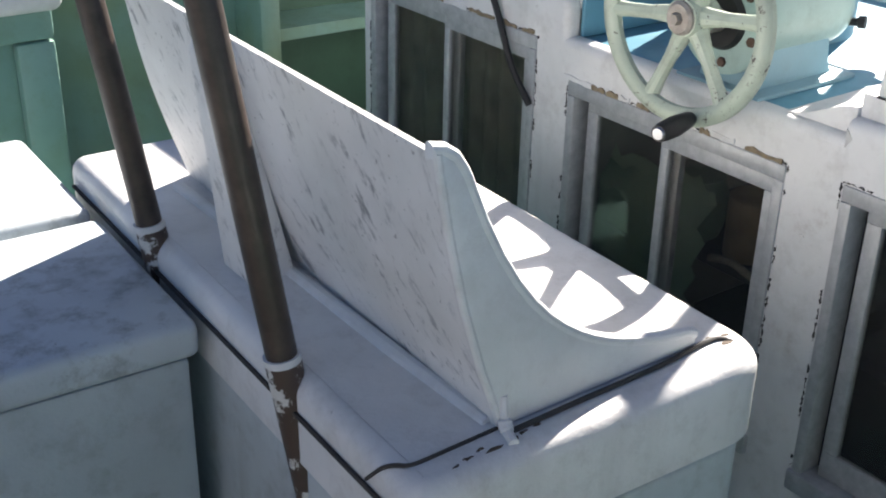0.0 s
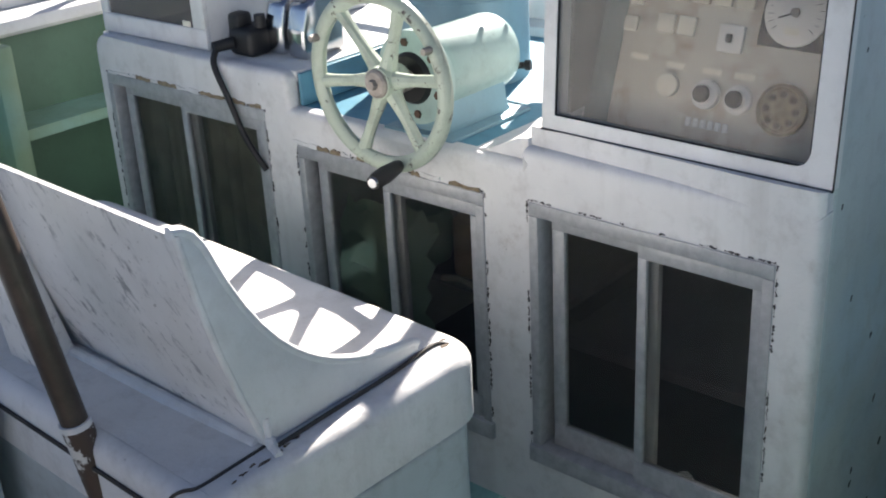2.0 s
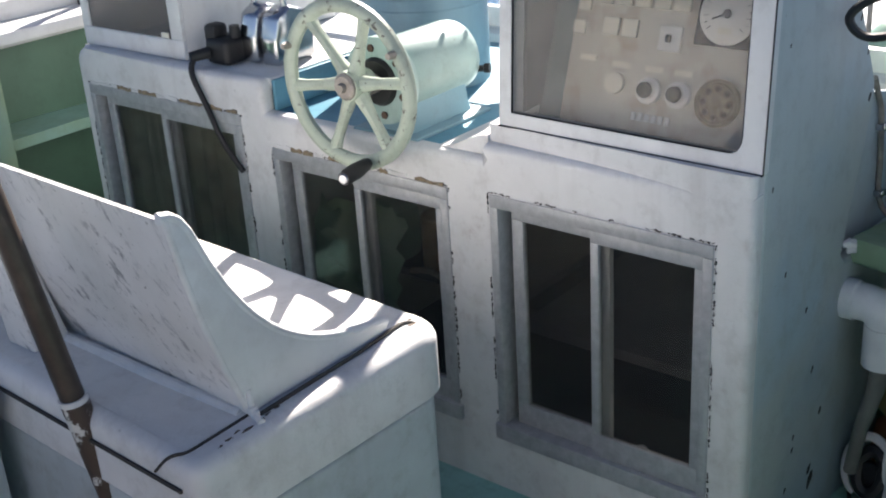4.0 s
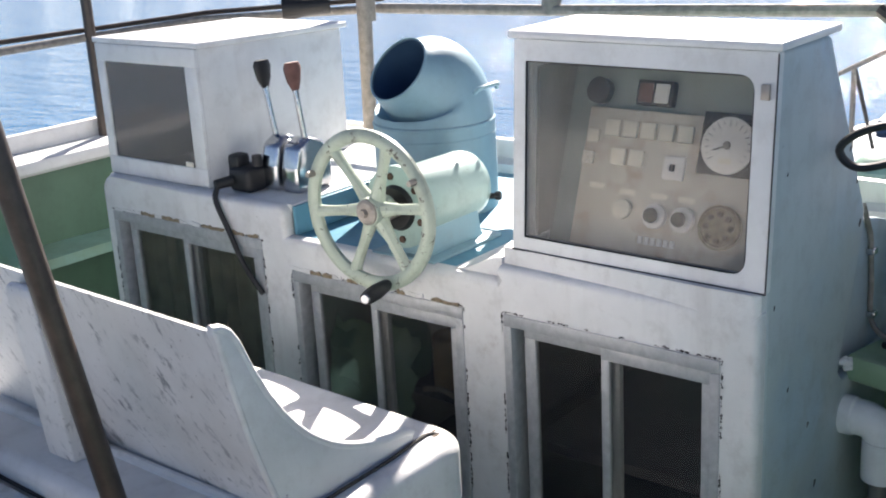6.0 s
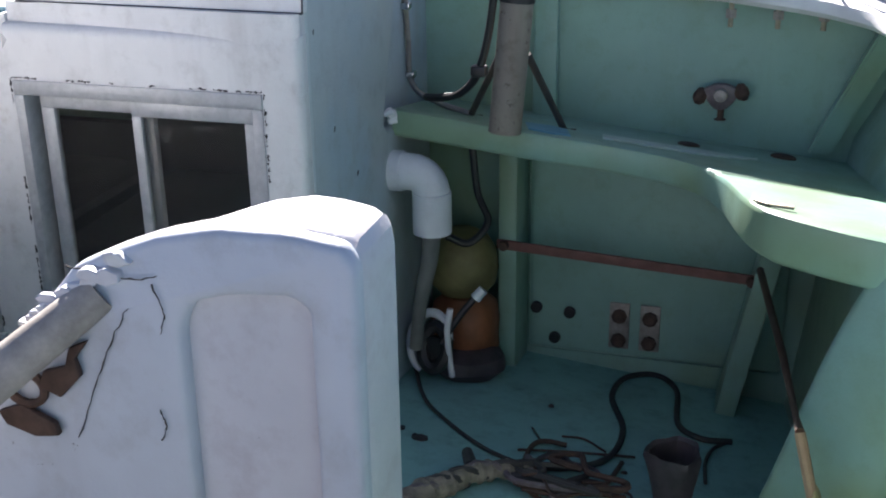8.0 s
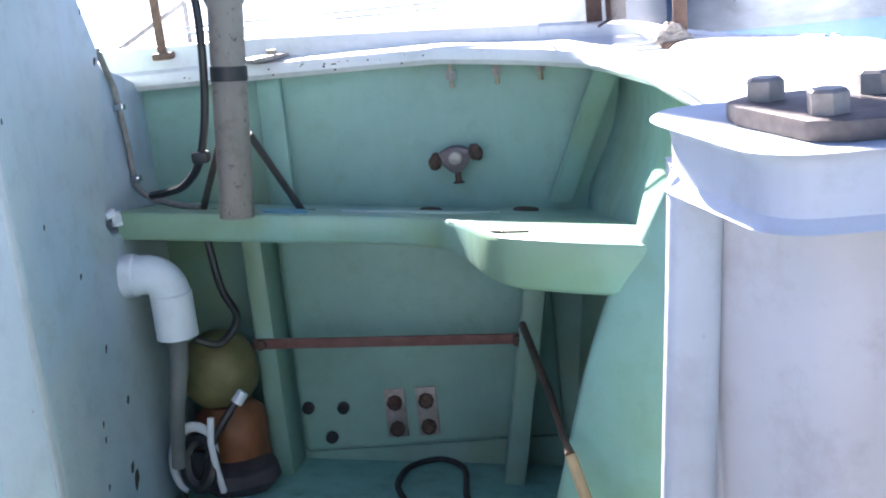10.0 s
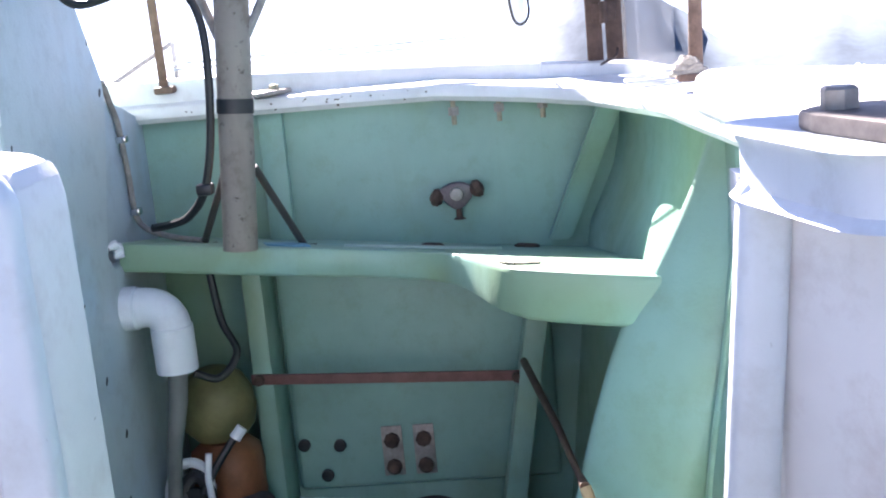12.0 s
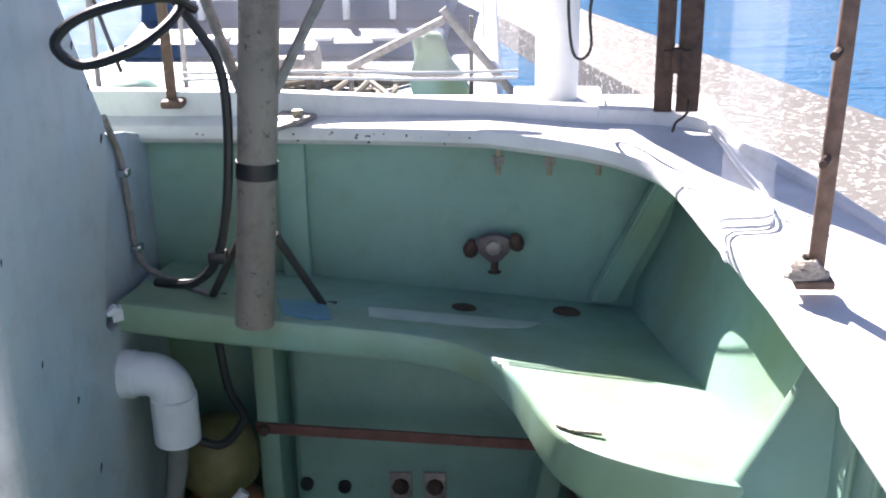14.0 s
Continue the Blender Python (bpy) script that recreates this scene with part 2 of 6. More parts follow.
HILL = plain("hazy_wooded_hill", (0.05, 0.085, 0.125), 0.9, 0, 0.35, 0.12, 0.0)


def cloth_material():
    """Thin grey-green curtain cloth that lets some light through."""
    m, nt, b = nodes_of("grey_green_curtain_cloth")
    out = nt.nodes["Material Output"]
    co = nt.nodes.new("ShaderNodeTexCoord").outputs["Object"]
    c = mixed(nt, ramp(nt, tex_noise(nt, co, 14.0, 4), 0.35, 0.7), (0.27, 0.29, 0.235), (0.17, 0.19, 0.155))
    nt.links.new(c, b.inputs["Base Color"])
    b.inputs["Roughness"].default_value = 0.9
    tl = nt.nodes.new("ShaderNodeBsdfTranslucent")
    nt.links.new(c, tl.inputs[0])
    mx = nt.nodes.new("ShaderNodeMixShader")
    mx.inputs[0].default_value = 0.4
    nt.links.new(b.outputs[0], mx.inputs[1])
    nt.links.new(tl.outputs[0], mx.inputs[2])
    nt.links.new(mx.outputs[0], out.inputs[0])
    return m


CLOTH = cloth_material()


def scuffed_material():
    """White gelcoat with dark slanting scuffs."""
    m, nt, b = nodes_of("scuffed_white_gelcoat")
    co = nt.nodes.new("ShaderNodeTexCoord").outputs["Object"]
    mp = nt.nodes.new("ShaderNodeMapping")
    mp.inputs["Rotation"].default_value = (radians(28), 0, 0)
    nt.links.new(co, mp.inputs[0])
    scuff = tex_noise(nt, mp.outputs[0], 46.0, 8, 0.7, (1, 1, 0.42))
    big = tex_noise(nt, co, 5.0, 4)
    fine = tex_noise(nt, co, 200.0, 3)
    c = mixed(nt, ramp(nt, big, 0.35, 0.7), (0.76, 0.76, 0.75), (0.62, 0.62, 0.6))
    mul = nt.nodes.new("ShaderNodeMath")
    mul.operation = "MULTIPLY"
    nt.links.new(ramp(nt, scuff, 0.54, 0.63), mul.inputs[0])
    nt.links.new(ramp(nt, tex_noise(nt, co, 11.0, 4), 0.38, 0.58), mul.inputs[1])
    c = mixed(nt, scaled(nt, mul.outputs[0], 0.85), c, (0.19, 0.2, 0.21))
    speck = tex_noise(nt, co, 90.0, 4, 0.6)
    c = mixed(nt, scaled(nt, ramp(nt, speck, 0.66, 0.7), 0.7), c, (0.16, 0.15, 0.14))
    nt.links.new(c, b.inputs["Base Color"])
    b.inputs["Roughness"].default_value = 0.42
    bumped(nt, b, fine, 0.1, 0.002)
    return m


SCUFFED = scuffed_material()


def vinyl_material():
    """Clear curtain vinyl, a little milky where light comes through it."""
    m, nt, b = nodes_of("milky_clear_vinyl")
    out = nt.nodes["Material Output"]
    co = nt.nodes.new("ShaderNodeTexCoord").outputs["Object"]
    tr = nt.nodes.new("ShaderNodeBsdfTransparent")
    tl = nt.nodes.new("ShaderNodeBsdfTranslucent")
    tl.inputs[0].default_value = (0.8, 0.84, 0.88, 1)
    gl = nt.nodes.new("ShaderNodeBsdfGlossy")
    gl.inputs["Roughness"].default_value = 0.15
    streak = tex_noise(nt, co, 9.0, 4, 0.6, (1, 1, 0.2))
    fac = nt.nodes.new("ShaderNodeMapRange")
    fac.inputs[1].default_value, fac.inputs[2].default_value = 0.35, 0.75
    fac.inputs[3].default_value, fac.inputs[4].default_value = 0.018, 0.055
    nt.links.new(streak, fac.inputs[0])
    mx = nt.nodes.new("ShaderNodeMixShader")
    nt.links.new(fac.outputs[0], mx.inputs[0])
    nt.links.new(tr.outputs[0], mx.inputs[1])
    nt.links.new(tl.outputs[0], mx.inputs[2])
    mx2 = nt.nodes.new("ShaderNodeMixShader")
    mx2.inputs[0].default_value = 0.03
    nt.links.new(mx.outputs[0], mx2.inputs[1])
    nt.links.new(gl.outputs[0], mx2.inputs[2])
    nt.links.new(mx2.outputs[0], out.inputs[0])
    return m


VINYL = vinyl_material()


def water_material():
    """Harbour water: short steep ripples on a longer chop."""
    m, nt, b = nodes_of("harbour_water")
    co = nt.nodes.new("ShaderNodeTexCoord").outputs["Object"]
    b.inputs["Base Color"].default_value = (0.026, 0.115, 0.23, 1)
    b.inputs["Roughness"].default_value = 0.05
    b.inputs["IOR"].default_value = 1.2
    total = None
    for scale, share, stretch in ((0.5, 1.3, (1.0, 0.5, 1)), (1.7, 0.7, (1.0, 0.7, 1)), (6.0, 0.26, None), (19.0, 0.1, None)):
        wave = scaled(nt, tex_noise(nt, co, scale, 3, 0.55, stretch), share)
        if total is None:
            total = wave
            continue
        add = nt.nodes.new("ShaderNodeMath")
        add.operation = "ADD"
        nt.links.new(total, add.inputs[0])
        nt.links.new(wave, add.inputs[1])
        total = add.outputs[0]
    bumped(nt, b, total, 1.0, 0.24)
    return m


WATER = water_material()


# ---- building helpers ----
def finish(bm, material, name, smooth=35):
    bmesh.ops.recalc_face_normals(bm, faces=bm.faces)
    me = bpy.data.meshes.new(name)
    bm.to_mesh(me)
    bm.free()
    me.materials.append(material)
    if smooth:
        me.shade_smooth()
        me.set_sharp_from_angle(angle=radians(smooth))
    return me


BASES = {}


def thing(name, base, label, category, group="", kind=""):
    """An empty at the base of a thing, which parents its parts."""
    ob = new(name)
    ob.empty_display_size = 0.05
    ob.matrix_basis = TRIM @ Matrix.Translation(base)
    BASES[ob] = Matrix.Translation(base)
    return tagged(ob, label, category, group, kind)


def part(name, bm, material, parent, label="", smooth=35):
    ob = new(name, finish(bm, material, name, smooth))
    ob.parent = parent
    if parent in BASES:
        ob.matrix_parent_inverse = BASES[parent].inverted()
    if label:
        ob["label"] = label
    return ob


def single(name, bm, material, label, category, group="", kind="", smooth=35, level=False):
    """A thing of one mesh; level: it does not belong to the tipped boat."""
    ob = tagged(new(name, finish(bm, material, name, smooth)), label, category, group, kind)
    if not level:
        ob.matrix_basis = TRIM
    return ob


def box(lo, hi, bevel=0.0, seg=2, bm=None):
    """A box between two corners, with rounded edges."""
    own = bmesh.new()
    bmesh.ops.create_cube(own, size=1)
    for v in own.verts:
        v.co = Vector([lo[i] + (v.co[i] + 0.5) * (hi[i] - lo[i]) for i in range(3)])
    if bevel:
        bmesh.ops.bevel(own, geom=own.edges[:], offset=bevel, segments=seg, affect="EDGES", profile=0.5)
    return joined(own, bm)


def joined(own, bm):
    if bm is None:
        return own
    me = bpy.data.meshes.new("tmp")
    own.to_mesh(me)
    own.free()
    bm.from_mesh(me)
    bpy.data.meshes.remove(me)
    return bm


def frame_to(d):
    d = Vector(d).normalized()
    side = d.cross(Vector((0, 0, 1)))
    if side.length < 1e-3:
        side = Vector((1, 0, 0))
    side.normalize()
    return d, side, side.cross(d)


def tube(points, radius, n=10, bm=None, closed=False, flat=1.0):
    """A round bar along a line of points; radius a number or one for each point."""
    own = bmesh.new()
    pts = [Vector(p) for p in points]
    rings = []
    prev = None
    for i, p in enumerate(pts):
        if closed:
            d = pts[(i + 1) % len(pts)] - pts[i - 1]
        else:
            d = pts[min(i + 1, len(pts) - 1)] - pts[max(i - 1, 0)]
        d.normalize()
        if prev is None:
            _, u, w = frame_to(d)
        else:
            u = (prev - d * prev.dot(d)).normalized()
            w = u.cross(d)
        prev = u
        r = radius[i] if isinstance(radius, (list, tuple)) else radius
        rings.append([own.verts.new(p + u * (r * math.cos(2 * math.pi * k / n)) + w * (r * flat * math.sin(2 * math.pi * k / n))) for k in range(n)])
    count = len(rings)
    for i in range(count if closed else count - 1):
        a, b = rings[i], rings[(i + 1) % count]
        for k in range(n):
            own.faces.new((a[k], a[(k + 1) % n], b[(k + 1) % n], b[k]))
    if not closed:
        own.faces.new(rings[0][::-1])
        own.faces.new(rings[-1])
    return joined(own, bm)


def smooth_line(points, steps=8):
    """Points of a Catmull-Rom curve through a few given ones."""
    p = [Vector(q) for q in points]
    p = [2 * p[0] - p[1]] + p + [2 * p[-1] - p[-2]]
    out = []
    for i in range(1, len(p) - 2):
        for k in range(steps):
            t = k / steps
            out.append(0.5 * (2 * p[i] + (p[i + 1] - p[i - 1]) * t + (2 * p[i - 1] - 5 * p[i] + 4 * p[i + 1] - p[i + 2]) * t * t
                              + (3 * p[i] - p[i - 1] - 3 * p[i + 1] + p[i + 2]) * t ** 3))
    out.append(p[-2])
    return out


def lathe(profile, origin, axis, n=32, bm=None, cap=True):
    """A turned body: (distance along the axis, radius) pairs."""
    own = bmesh.new()
    d, u, w = frame_to(axis)
    o = Vector(origin)
    rings = []
    for h, r in profile:
        rings.append([own.verts.new(o + d * h + u * (r * math.cos(2 * math.pi * k / n)) + w * (r * math.sin(2 * math.pi * k / n))) for k in range(n)])
    for a, b in zip(rings, rings[1:]):
        for k in range(n):
            own.faces.new((a[k], a[(k + 1) % n], b[(k + 1) % n], b[k]))
    if cap:
        own.faces.new(rings[0][::-1])
        own.faces.new(rings[-1])
    return joined(own, bm)


def prism(poly, axis, lo, hi, bevel=0.0, seg=2, bm=None):
    """A polygon in the two other axes, pulled along axis from lo to hi."""
    own = bmesh.new()
    i = "xyz".index(axis)
    j, k = [a for a in range(3) if a != i]

    def at(p, h):
        v = [0, 0, 0]
        v[i], v[j], v[k] = h, p[0], p[1]
        return own.verts.new(v)
    a = [at(p, lo) for p in poly]
    b = [at(p, hi) for p in poly]
    own.faces.new(a[::-1])
    own.faces.new(b)
    for q in range(len(poly)):
        own.faces.new((a[q], a[(q + 1) % len(poly)], b[(q + 1) % len(poly)], b[q]))
    bmesh.ops.recalc_face_normals(own, faces=own.faces)
    if bevel:
        bmesh.ops.bevel(own, geom=own.edges[:], offset=bevel, segments=seg, affect="EDGES", profile=0.5)
    return joined(own, bm)


def rounded_plan(corners, n=6):
    """A plan from (x, y, radius) corners, each rounded."""
    out = []
    for i, (x, y, r) in enumerate(corners):
        p, a, b = Vector((x, y)), Vector(corners[i - 1][:2]), Vector(corners[(i + 1) % len(corners)][:2])
        d0, d1 = (a - p).normalized(), (b - p).normalized()
        if r <= 0:
            out.append((x, y))
            continue
        for k in range(n + 1):
            t = k / n
            q = (p + d0 * r) * (1 - t) ** 2 + p * 2 * t * (1 - t) + (p + d1 * r) * t * t
            out.append((q.x, q.y))
    return out


def slab(plan, z0, z1, r, foot=0.006, seg=6, bm=None):
    """A plan (running anticlockwise) raised from z0 to z1, with its upper edge rounded by r."""
    own = bmesh.new()
    n = len(plan)
    pts = [Vector(p) for p in plan]
    normals = []
    for i in range(n):
        d = (pts[(i + 1) % n] - pts[i - 1]).normalized()
        normals.append(Vector((d.y, -d.x)))
    levels = [(z0, foot), (z0 + foot, 0.0)] + [(z1 - r + r * math.sin(a), r * (1 - math.cos(a))) for a in [math.pi / 2 * k / seg for k in range(seg + 1)]]
    rings = [[own.verts.new((*(p - q * inset), z)) for p, q in zip(pts, normals)] for z, inset in levels]
    for a, b in zip(rings, rings[1:]):
        for k in range(n):
            own.faces.new((a[k], a[(k + 1) % n], b[(k + 1) % n], b[k]))
    own.faces.new(rings[0][::-1])
    own.faces.new(rings[-1])
    return joined(own, bm)


def moved(bm, m):
    bmesh.ops.transform(bm, matrix=m, verts=bm.verts)
    return bm


def holed_wall(ys, zs, keep, x0, x1, bevel=0.02, corners=()):
    """A wall of rectangles between the lines ys and zs, where keep(y, z) says so, with rounded outer edges."""
    bm = bmesh.new()
    grid = {}

    def vert(x, i, j):
        if (x, i, j) not in grid:
            grid[x, i, j] = bm.verts.new((x, ys[i], zs[j]))
        return grid[x, i, j]
    cells = {(i, j) for i in range(len(ys) - 1) for j in range(len(zs) - 1) if keep((ys[i] + ys[i + 1]) / 2, (zs[j] + zs[j + 1]) / 2)}
    for i, j in cells:
        for x in (x0, x1):
            bm.faces.new([vert(x, *q) for q in ((i, j), (i + 1, j), (i + 1, j + 1), (i, j + 1))])
        for (di, dj), a, b in (((-1, 0), (i, j), (i, j + 1)), ((1, 0), (i + 1, j), (i + 1, j + 1)), ((0, -1), (i, j), (i + 1, j)), ((0, 1), (i, j + 1), (i + 1, j + 1))):
            if (i + di, j + dj) not in cells:
                bm.faces.new([vert(x0, *a), vert(x0, *b), vert(x1, *b), vert(x1, *a)])
    bmesh.ops.recalc_face_normals(bm, faces=bm.faces)
    for yc, zc, r in corners:
        own = [e for e in bm.edges if all(abs(v.co.y - yc) < 1e-5 and abs(v.co.z - zc) < 1e-5 for v in e.verts)]
        bmesh.ops.bevel(bm, geom=own, offset=r, segments=5, affect="EDGES", profile=0.5)
    if bevel:
        edges = []
        for e in bm.edges:
            fs = e.link_faces
            if len(fs) == 2 and all(abs(v.co.x - x0) < 1e-6 for v in e.verts) and abs(fs[0].normal.dot(fs[1].normal)) < 0.5:
                side = fs[0] if abs(fs[0].normal.x) < 0.5 else fs[1]
                c = e.verts[0].co.lerp(e.verts[1].co, 0.5) + side.normal * 0.2
                if not (min(ys) < c.y < max(ys) and c.z < 1.1) and not (side.normal.y > 0.5 and abs(e.verts[0].co.y - 0.94) < 1e-4):
                    edges.append(e)
        bmesh.ops.bevel(bm, geom=edges, offset=bevel, segments=4, affect="EDGES", profile=0.5)
    return bm


# ---- setting ----
def deck_z(x, y):
    return 0.285 - 0.16 * max(0.0, x - 1.5) + 0.1 * min(0.0, y - 0.3)


def shelf_z(x, y):
    return 1.203 - 0.173 * x + 0.102 * y


FAR = 2.345   # inner face of the far bulwark
PORT = 2.9    # inner face of the port bulwark


def starboard(x):
    """Inner face of the starboard bulwark."""
    if x > 1.78:
        return -0.767 + 0.098 * (x - 1.78)
    if x > 1.2:
        return -0.767 - 0.145 * (1.78 - x)
    return -0.851 - 0.09 * (1.2 - x)


def gunwale_z(x, y):
    return 1.128 + 0.042 * max(0.0, min(1.0, (2.05 - x) / 0.65)) + 0.025 * max(0.0, min(1.0, (y + 0.66) / 0.28))


def sheet(fx, nu, nv, thick, up=True):
    """A curved slab: fx(u, v) gives its upper face, thick how far the lower one lies below."""
    bm = bmesh.new()
    top = [[bm.verts.new(fx(i / nu, j / nv)) for j in range(nv + 1)] for i in range(nu + 1)]
    low = [[bm.verts.new(top[i][j].co - Vector((0, 0, thick))) for j in range(nv + 1)] for i in range(nu + 1)]
    for g in (top, low):
        for i in range(nu):
            for j in range(nv):
                bm.faces.new((g[i][j], g[i + 1][j], g[i + 1][j + 1], g[i][j + 1]))
    for i in range(nu):
        for j in (0, nv):
            bm.faces.new((top[i][j], top[i + 1][j], low[i + 1][j], low[i][j]))
    for j in range(nv):
        for i in (0, nu):
            bm.faces.new((top[i][j], top[i][j + 1], low[i][j + 1], low[i][j]))
    bmesh.ops.recalc_face_normals(bm, faces=bm.faces)
    return bm


def beam(p0, p1, w, d, bevel=0.006):
    """A bar of section w (sideways) by d (in x) from p0 to p1."""
    bm = bmesh.new()
    ends = []
    for p in (Vector(p0), Vector(p1)):
        ends.append([bm.verts.new(p + Vector((sx * d / 2, sy * w / 2, 0))) for sx, sy in ((-1, -1), (1, -1), (1, 1), (-1, 1))])
    bm.faces.new(ends[0][::-1])
    bm.faces.new(ends[1])
    for k in range(4):
        bm.faces.new((ends[0][k], ends[0][(k + 1) % 4], ends[1][(k + 1) % 4], ends[1][k]))
    bmesh.ops.recalc_face_normals(bm, faces=bm.faces)
    bmesh.ops.bevel(bm, geom=bm.edges[:], offset=bevel, segments=2, affect="EDGES")
    return bm


def build_setting():
    bm = sheet(lambda u, v: Vector((0.15 + 2.25 * u, -1.25 + 4.2 * v, deck_z(0.15 + 2.25 * u, -1.25 + 4.2 * v))), 24, 20, 0.06)
    single("floor", bm, DECK, "worn sea-green painted boat deck", "deck", kind="structure")
    # Unseen after deck, split off so its brown-grey bounce light reaches the posts.
    bm = sheet(lambda u, v: Vector((-2.2 + 2.35 * u, -1.25 + 4.2 * v, deck_z(0, -1.25 + 4.2 * v))), 4, 20, 0.06)
    single("floor_aft", bm, AFT, "unseen brown-grey after deck, coloured for its bounce light", "deck", kind="structure")
    # far bulwark
    bm = box((FAR, -0.84, -0.3), (FAR + 0.06, 3.05, 1.115))
    single("wall_far", bm, GREEN, "sea-green painted bulwark under a white gunwale", "bulwark", kind="structure")
    # starboard bulwark, slightly flared
    bm = bmesh.new()
    rows = []
    for i in range(93):
        x = FAR - 4.6 * i / 92
        flare = 0.38 + 0.62 * max(0.0, min(1.0, (x - 1.3) / 0.35))
        rows.append([bm.verts.new((x, starboard(x) - dy * (flare if 0.0 < dy < 0.095 else 1.0), z)) for dy, z in ((-0.1, 0.0), (-0.03, 0.6), (0.0, 0.79), (0.03, 0.85), (0.062, 0.92), (0.08, 1.0), (0.09, 1.12), (0.15, 1.12), (0.14, 0.8), (0.0, -0.3))])
    for a, b in zip(rows, rows[1:]):
        for k in range(10):
            bm.faces.new((a[k], a[(k + 1) % 10], b[(k + 1) % 10], b[k]))
    single("wall_starboard", bm, GREEN, "sea-green painted side bulwark with a flared top", "bulwark", kind="structure")
    # Forward port bulwark: same paint as the after part, shade put into its green.
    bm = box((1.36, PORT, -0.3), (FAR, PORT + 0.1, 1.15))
    single("wall_port", bm, GREEN_DARK, "sea-green side bulwark darkened as painted shade", "bulwark", kind="structure")
    bm = box((-2.2, PORT, -0.3), (1.36, PORT + 0.1, 1.15))
    single("wall_port_aft", bm, GREEN, "sea-green painted after part of the side bulwark", "bulwark", kind="structure")
    # ledge along the port bulwark
    bm = sheet(lambda u, v: Vector((1.37 + 0.97 * u, PORT - (0.15 - 0.03 * math.sin(3 * u)) * v, 0.90 - 0.03 * u - 0.012 * v)), 20, 4, 0.035)
    single("ledge_port", bm, GREEN, "pale green ledge along the port bulwark", "ledge", kind="structure")
    single("rib_port", box((1.33, 2.74, 0.28), (1.395, PORT, 1.15), 0.012), GREEN, "sea-green upright rib of the port bulwark", "hull frame", kind="structure")
    side = single("locker_side", box((-2.2, 2.64, 0.28), (0.70, 2.75, 1.08), 0.01), GREEN, "pale green locker side with a sunken panel", "locker", kind="structure")
    part("rail", box((-2.2, 2.60, 0.28), (0.715, 2.639, 0.5), 0.012), GREEN, side)
    part("stile", box((0.62, 2.60, 0.502), (0.715, 2.639, 1.0), 0.012), GREEN, side)
    part("rail", box((-2.2, 2.60, 1.002), (0.715, 2.639, 1.079), 0.012), GREEN, side)
    bm = box((-2.2, 2.54, 1.08), (0.73, 2.9, 1.15), 0.03, 4)
    single("locker_cap", bm, WHITE, "white rounded cap of the side locker", "gunwale", kind="structure")
    # gunwale caps
    def cap(path, width_in, width_out, drop):
        bm = bmesh.new()
        rows = []
        for i, p in enumerate(path):
            a, b = path[max(i - 1, 0)], path[min(i + 1, len(path) - 1)]
            d = (b - a)
            d.z = 0
            d.normalize()
            s = Vector((-d.y, d.x, 0))
            sec = [(-width_out, -drop), (-width_out, -0.012), (-width_out + 0.012, 0), (width_in - 0.024, 0), (width_in - 0.007, -0.005), (width_in, -0.02), (width_in, -drop + 0.012), (width_in - 0.012, -drop)]
            rows.append([bm.verts.new(p + s * q + Vector((0, 0, h))) for q, h in sec])
        for a, b in zip(rows, rows[1:]):
            for k in range(8):
                bm.faces.new((a[k], a[(k + 1) % 8], b[(k + 1) % 8], b[k]))
        bm.faces.new(rows[0])
        bm.faces.new(rows[-1][::-1])
        return bm
    line = smooth_line([(2.3, 2.9, 0), (2.3, 1.5, 0), (2.3, 0.4, 0), (2.285, -0.1, 0), (2.264, -0.36, 0), (2.246, -0.49, 0), (2.22, -0.59, 0), (2.18, -0.655, 0), (2.11, -0.704, 0), (2.02, -0.729, 0),
                        (1.88, -0.743, 0), (1.72, -0.755, 0), (1.53, -0.772, 0), (1.29, -0.792, 0), (0.95, -0.83, 0), (0.2, -0.905, 0), (-2.2, -1.02, 0)], 8)
    line = [Vector((p.x, p.y, gunwale_z(p.x, p.y))) for p in line]
    gunwale = single("gunwale_starboard", cap(line[::-1], 0.0, 0.26, 0.042), GUNWALE, "chipped white rounded gunwale along the bulwark", "gunwale", kind="structure")
    rnd = random.Random(17)
    for y, n in ((0.1, 2), (0.02, 3), (-0.05, 2), (-0.13, 4), (-0.155, 5), (-0.24, 2), (-0.3, 2), (-0.36, 1), (0.22, 2)):
        for _ in range(n):
            p = min(line, key=lambda q: abs(q.y - y))
            y1, z1, r = y + rnd.uniform(-0.02, 0.02), p.z - rnd.uniform(0.012, 0.036), rnd.uniform(0.001, 0.0034)
            ring = [(y1 + 1.3 * r * rnd.uniform(0.5, 1.1) * math.cos(a), z1 + r * rnd.uniform(0.5, 1.1) * math.sin(a)) for a in [2 * math.pi * k / 7 for k in range(7)]]
            part("paint_chip", prism(ring, "x", p.x - 0.0012, p.x + 0.004), GRIME, gunwale)
    line = [Vector((x, PORT + 0.03, 1.2)) for x in (-2.2, 0.5, 1.5, 2.4)]
    single("gunwale_port", cap(line[::-1], 0.1, 0.1, 0.05), WHITE, "white gunwale of the port bulwark", "gunwale", kind="structure")
    bm = prism([(-0.62, 1.1), (-0.62, 1.172), (-0.28, 1.19), (0.05, 1.205), (0.6, 1.212), (2.9, 1.212), (2.9, 1.1)], "x", 2.37, 2.40, 0.006)
    single("coaming", bm, WHITE, "low white coaming behind the gunwale", "coaming", kind="structure")
    bm = box((0.8, PORT + 0.09, 1.15), (2.4, PORT + 0.115, 1.262), 0.006)
    single("coaming_port", bm, WHITE, "white upstand on the port gunwale", "coaming", kind="structure")
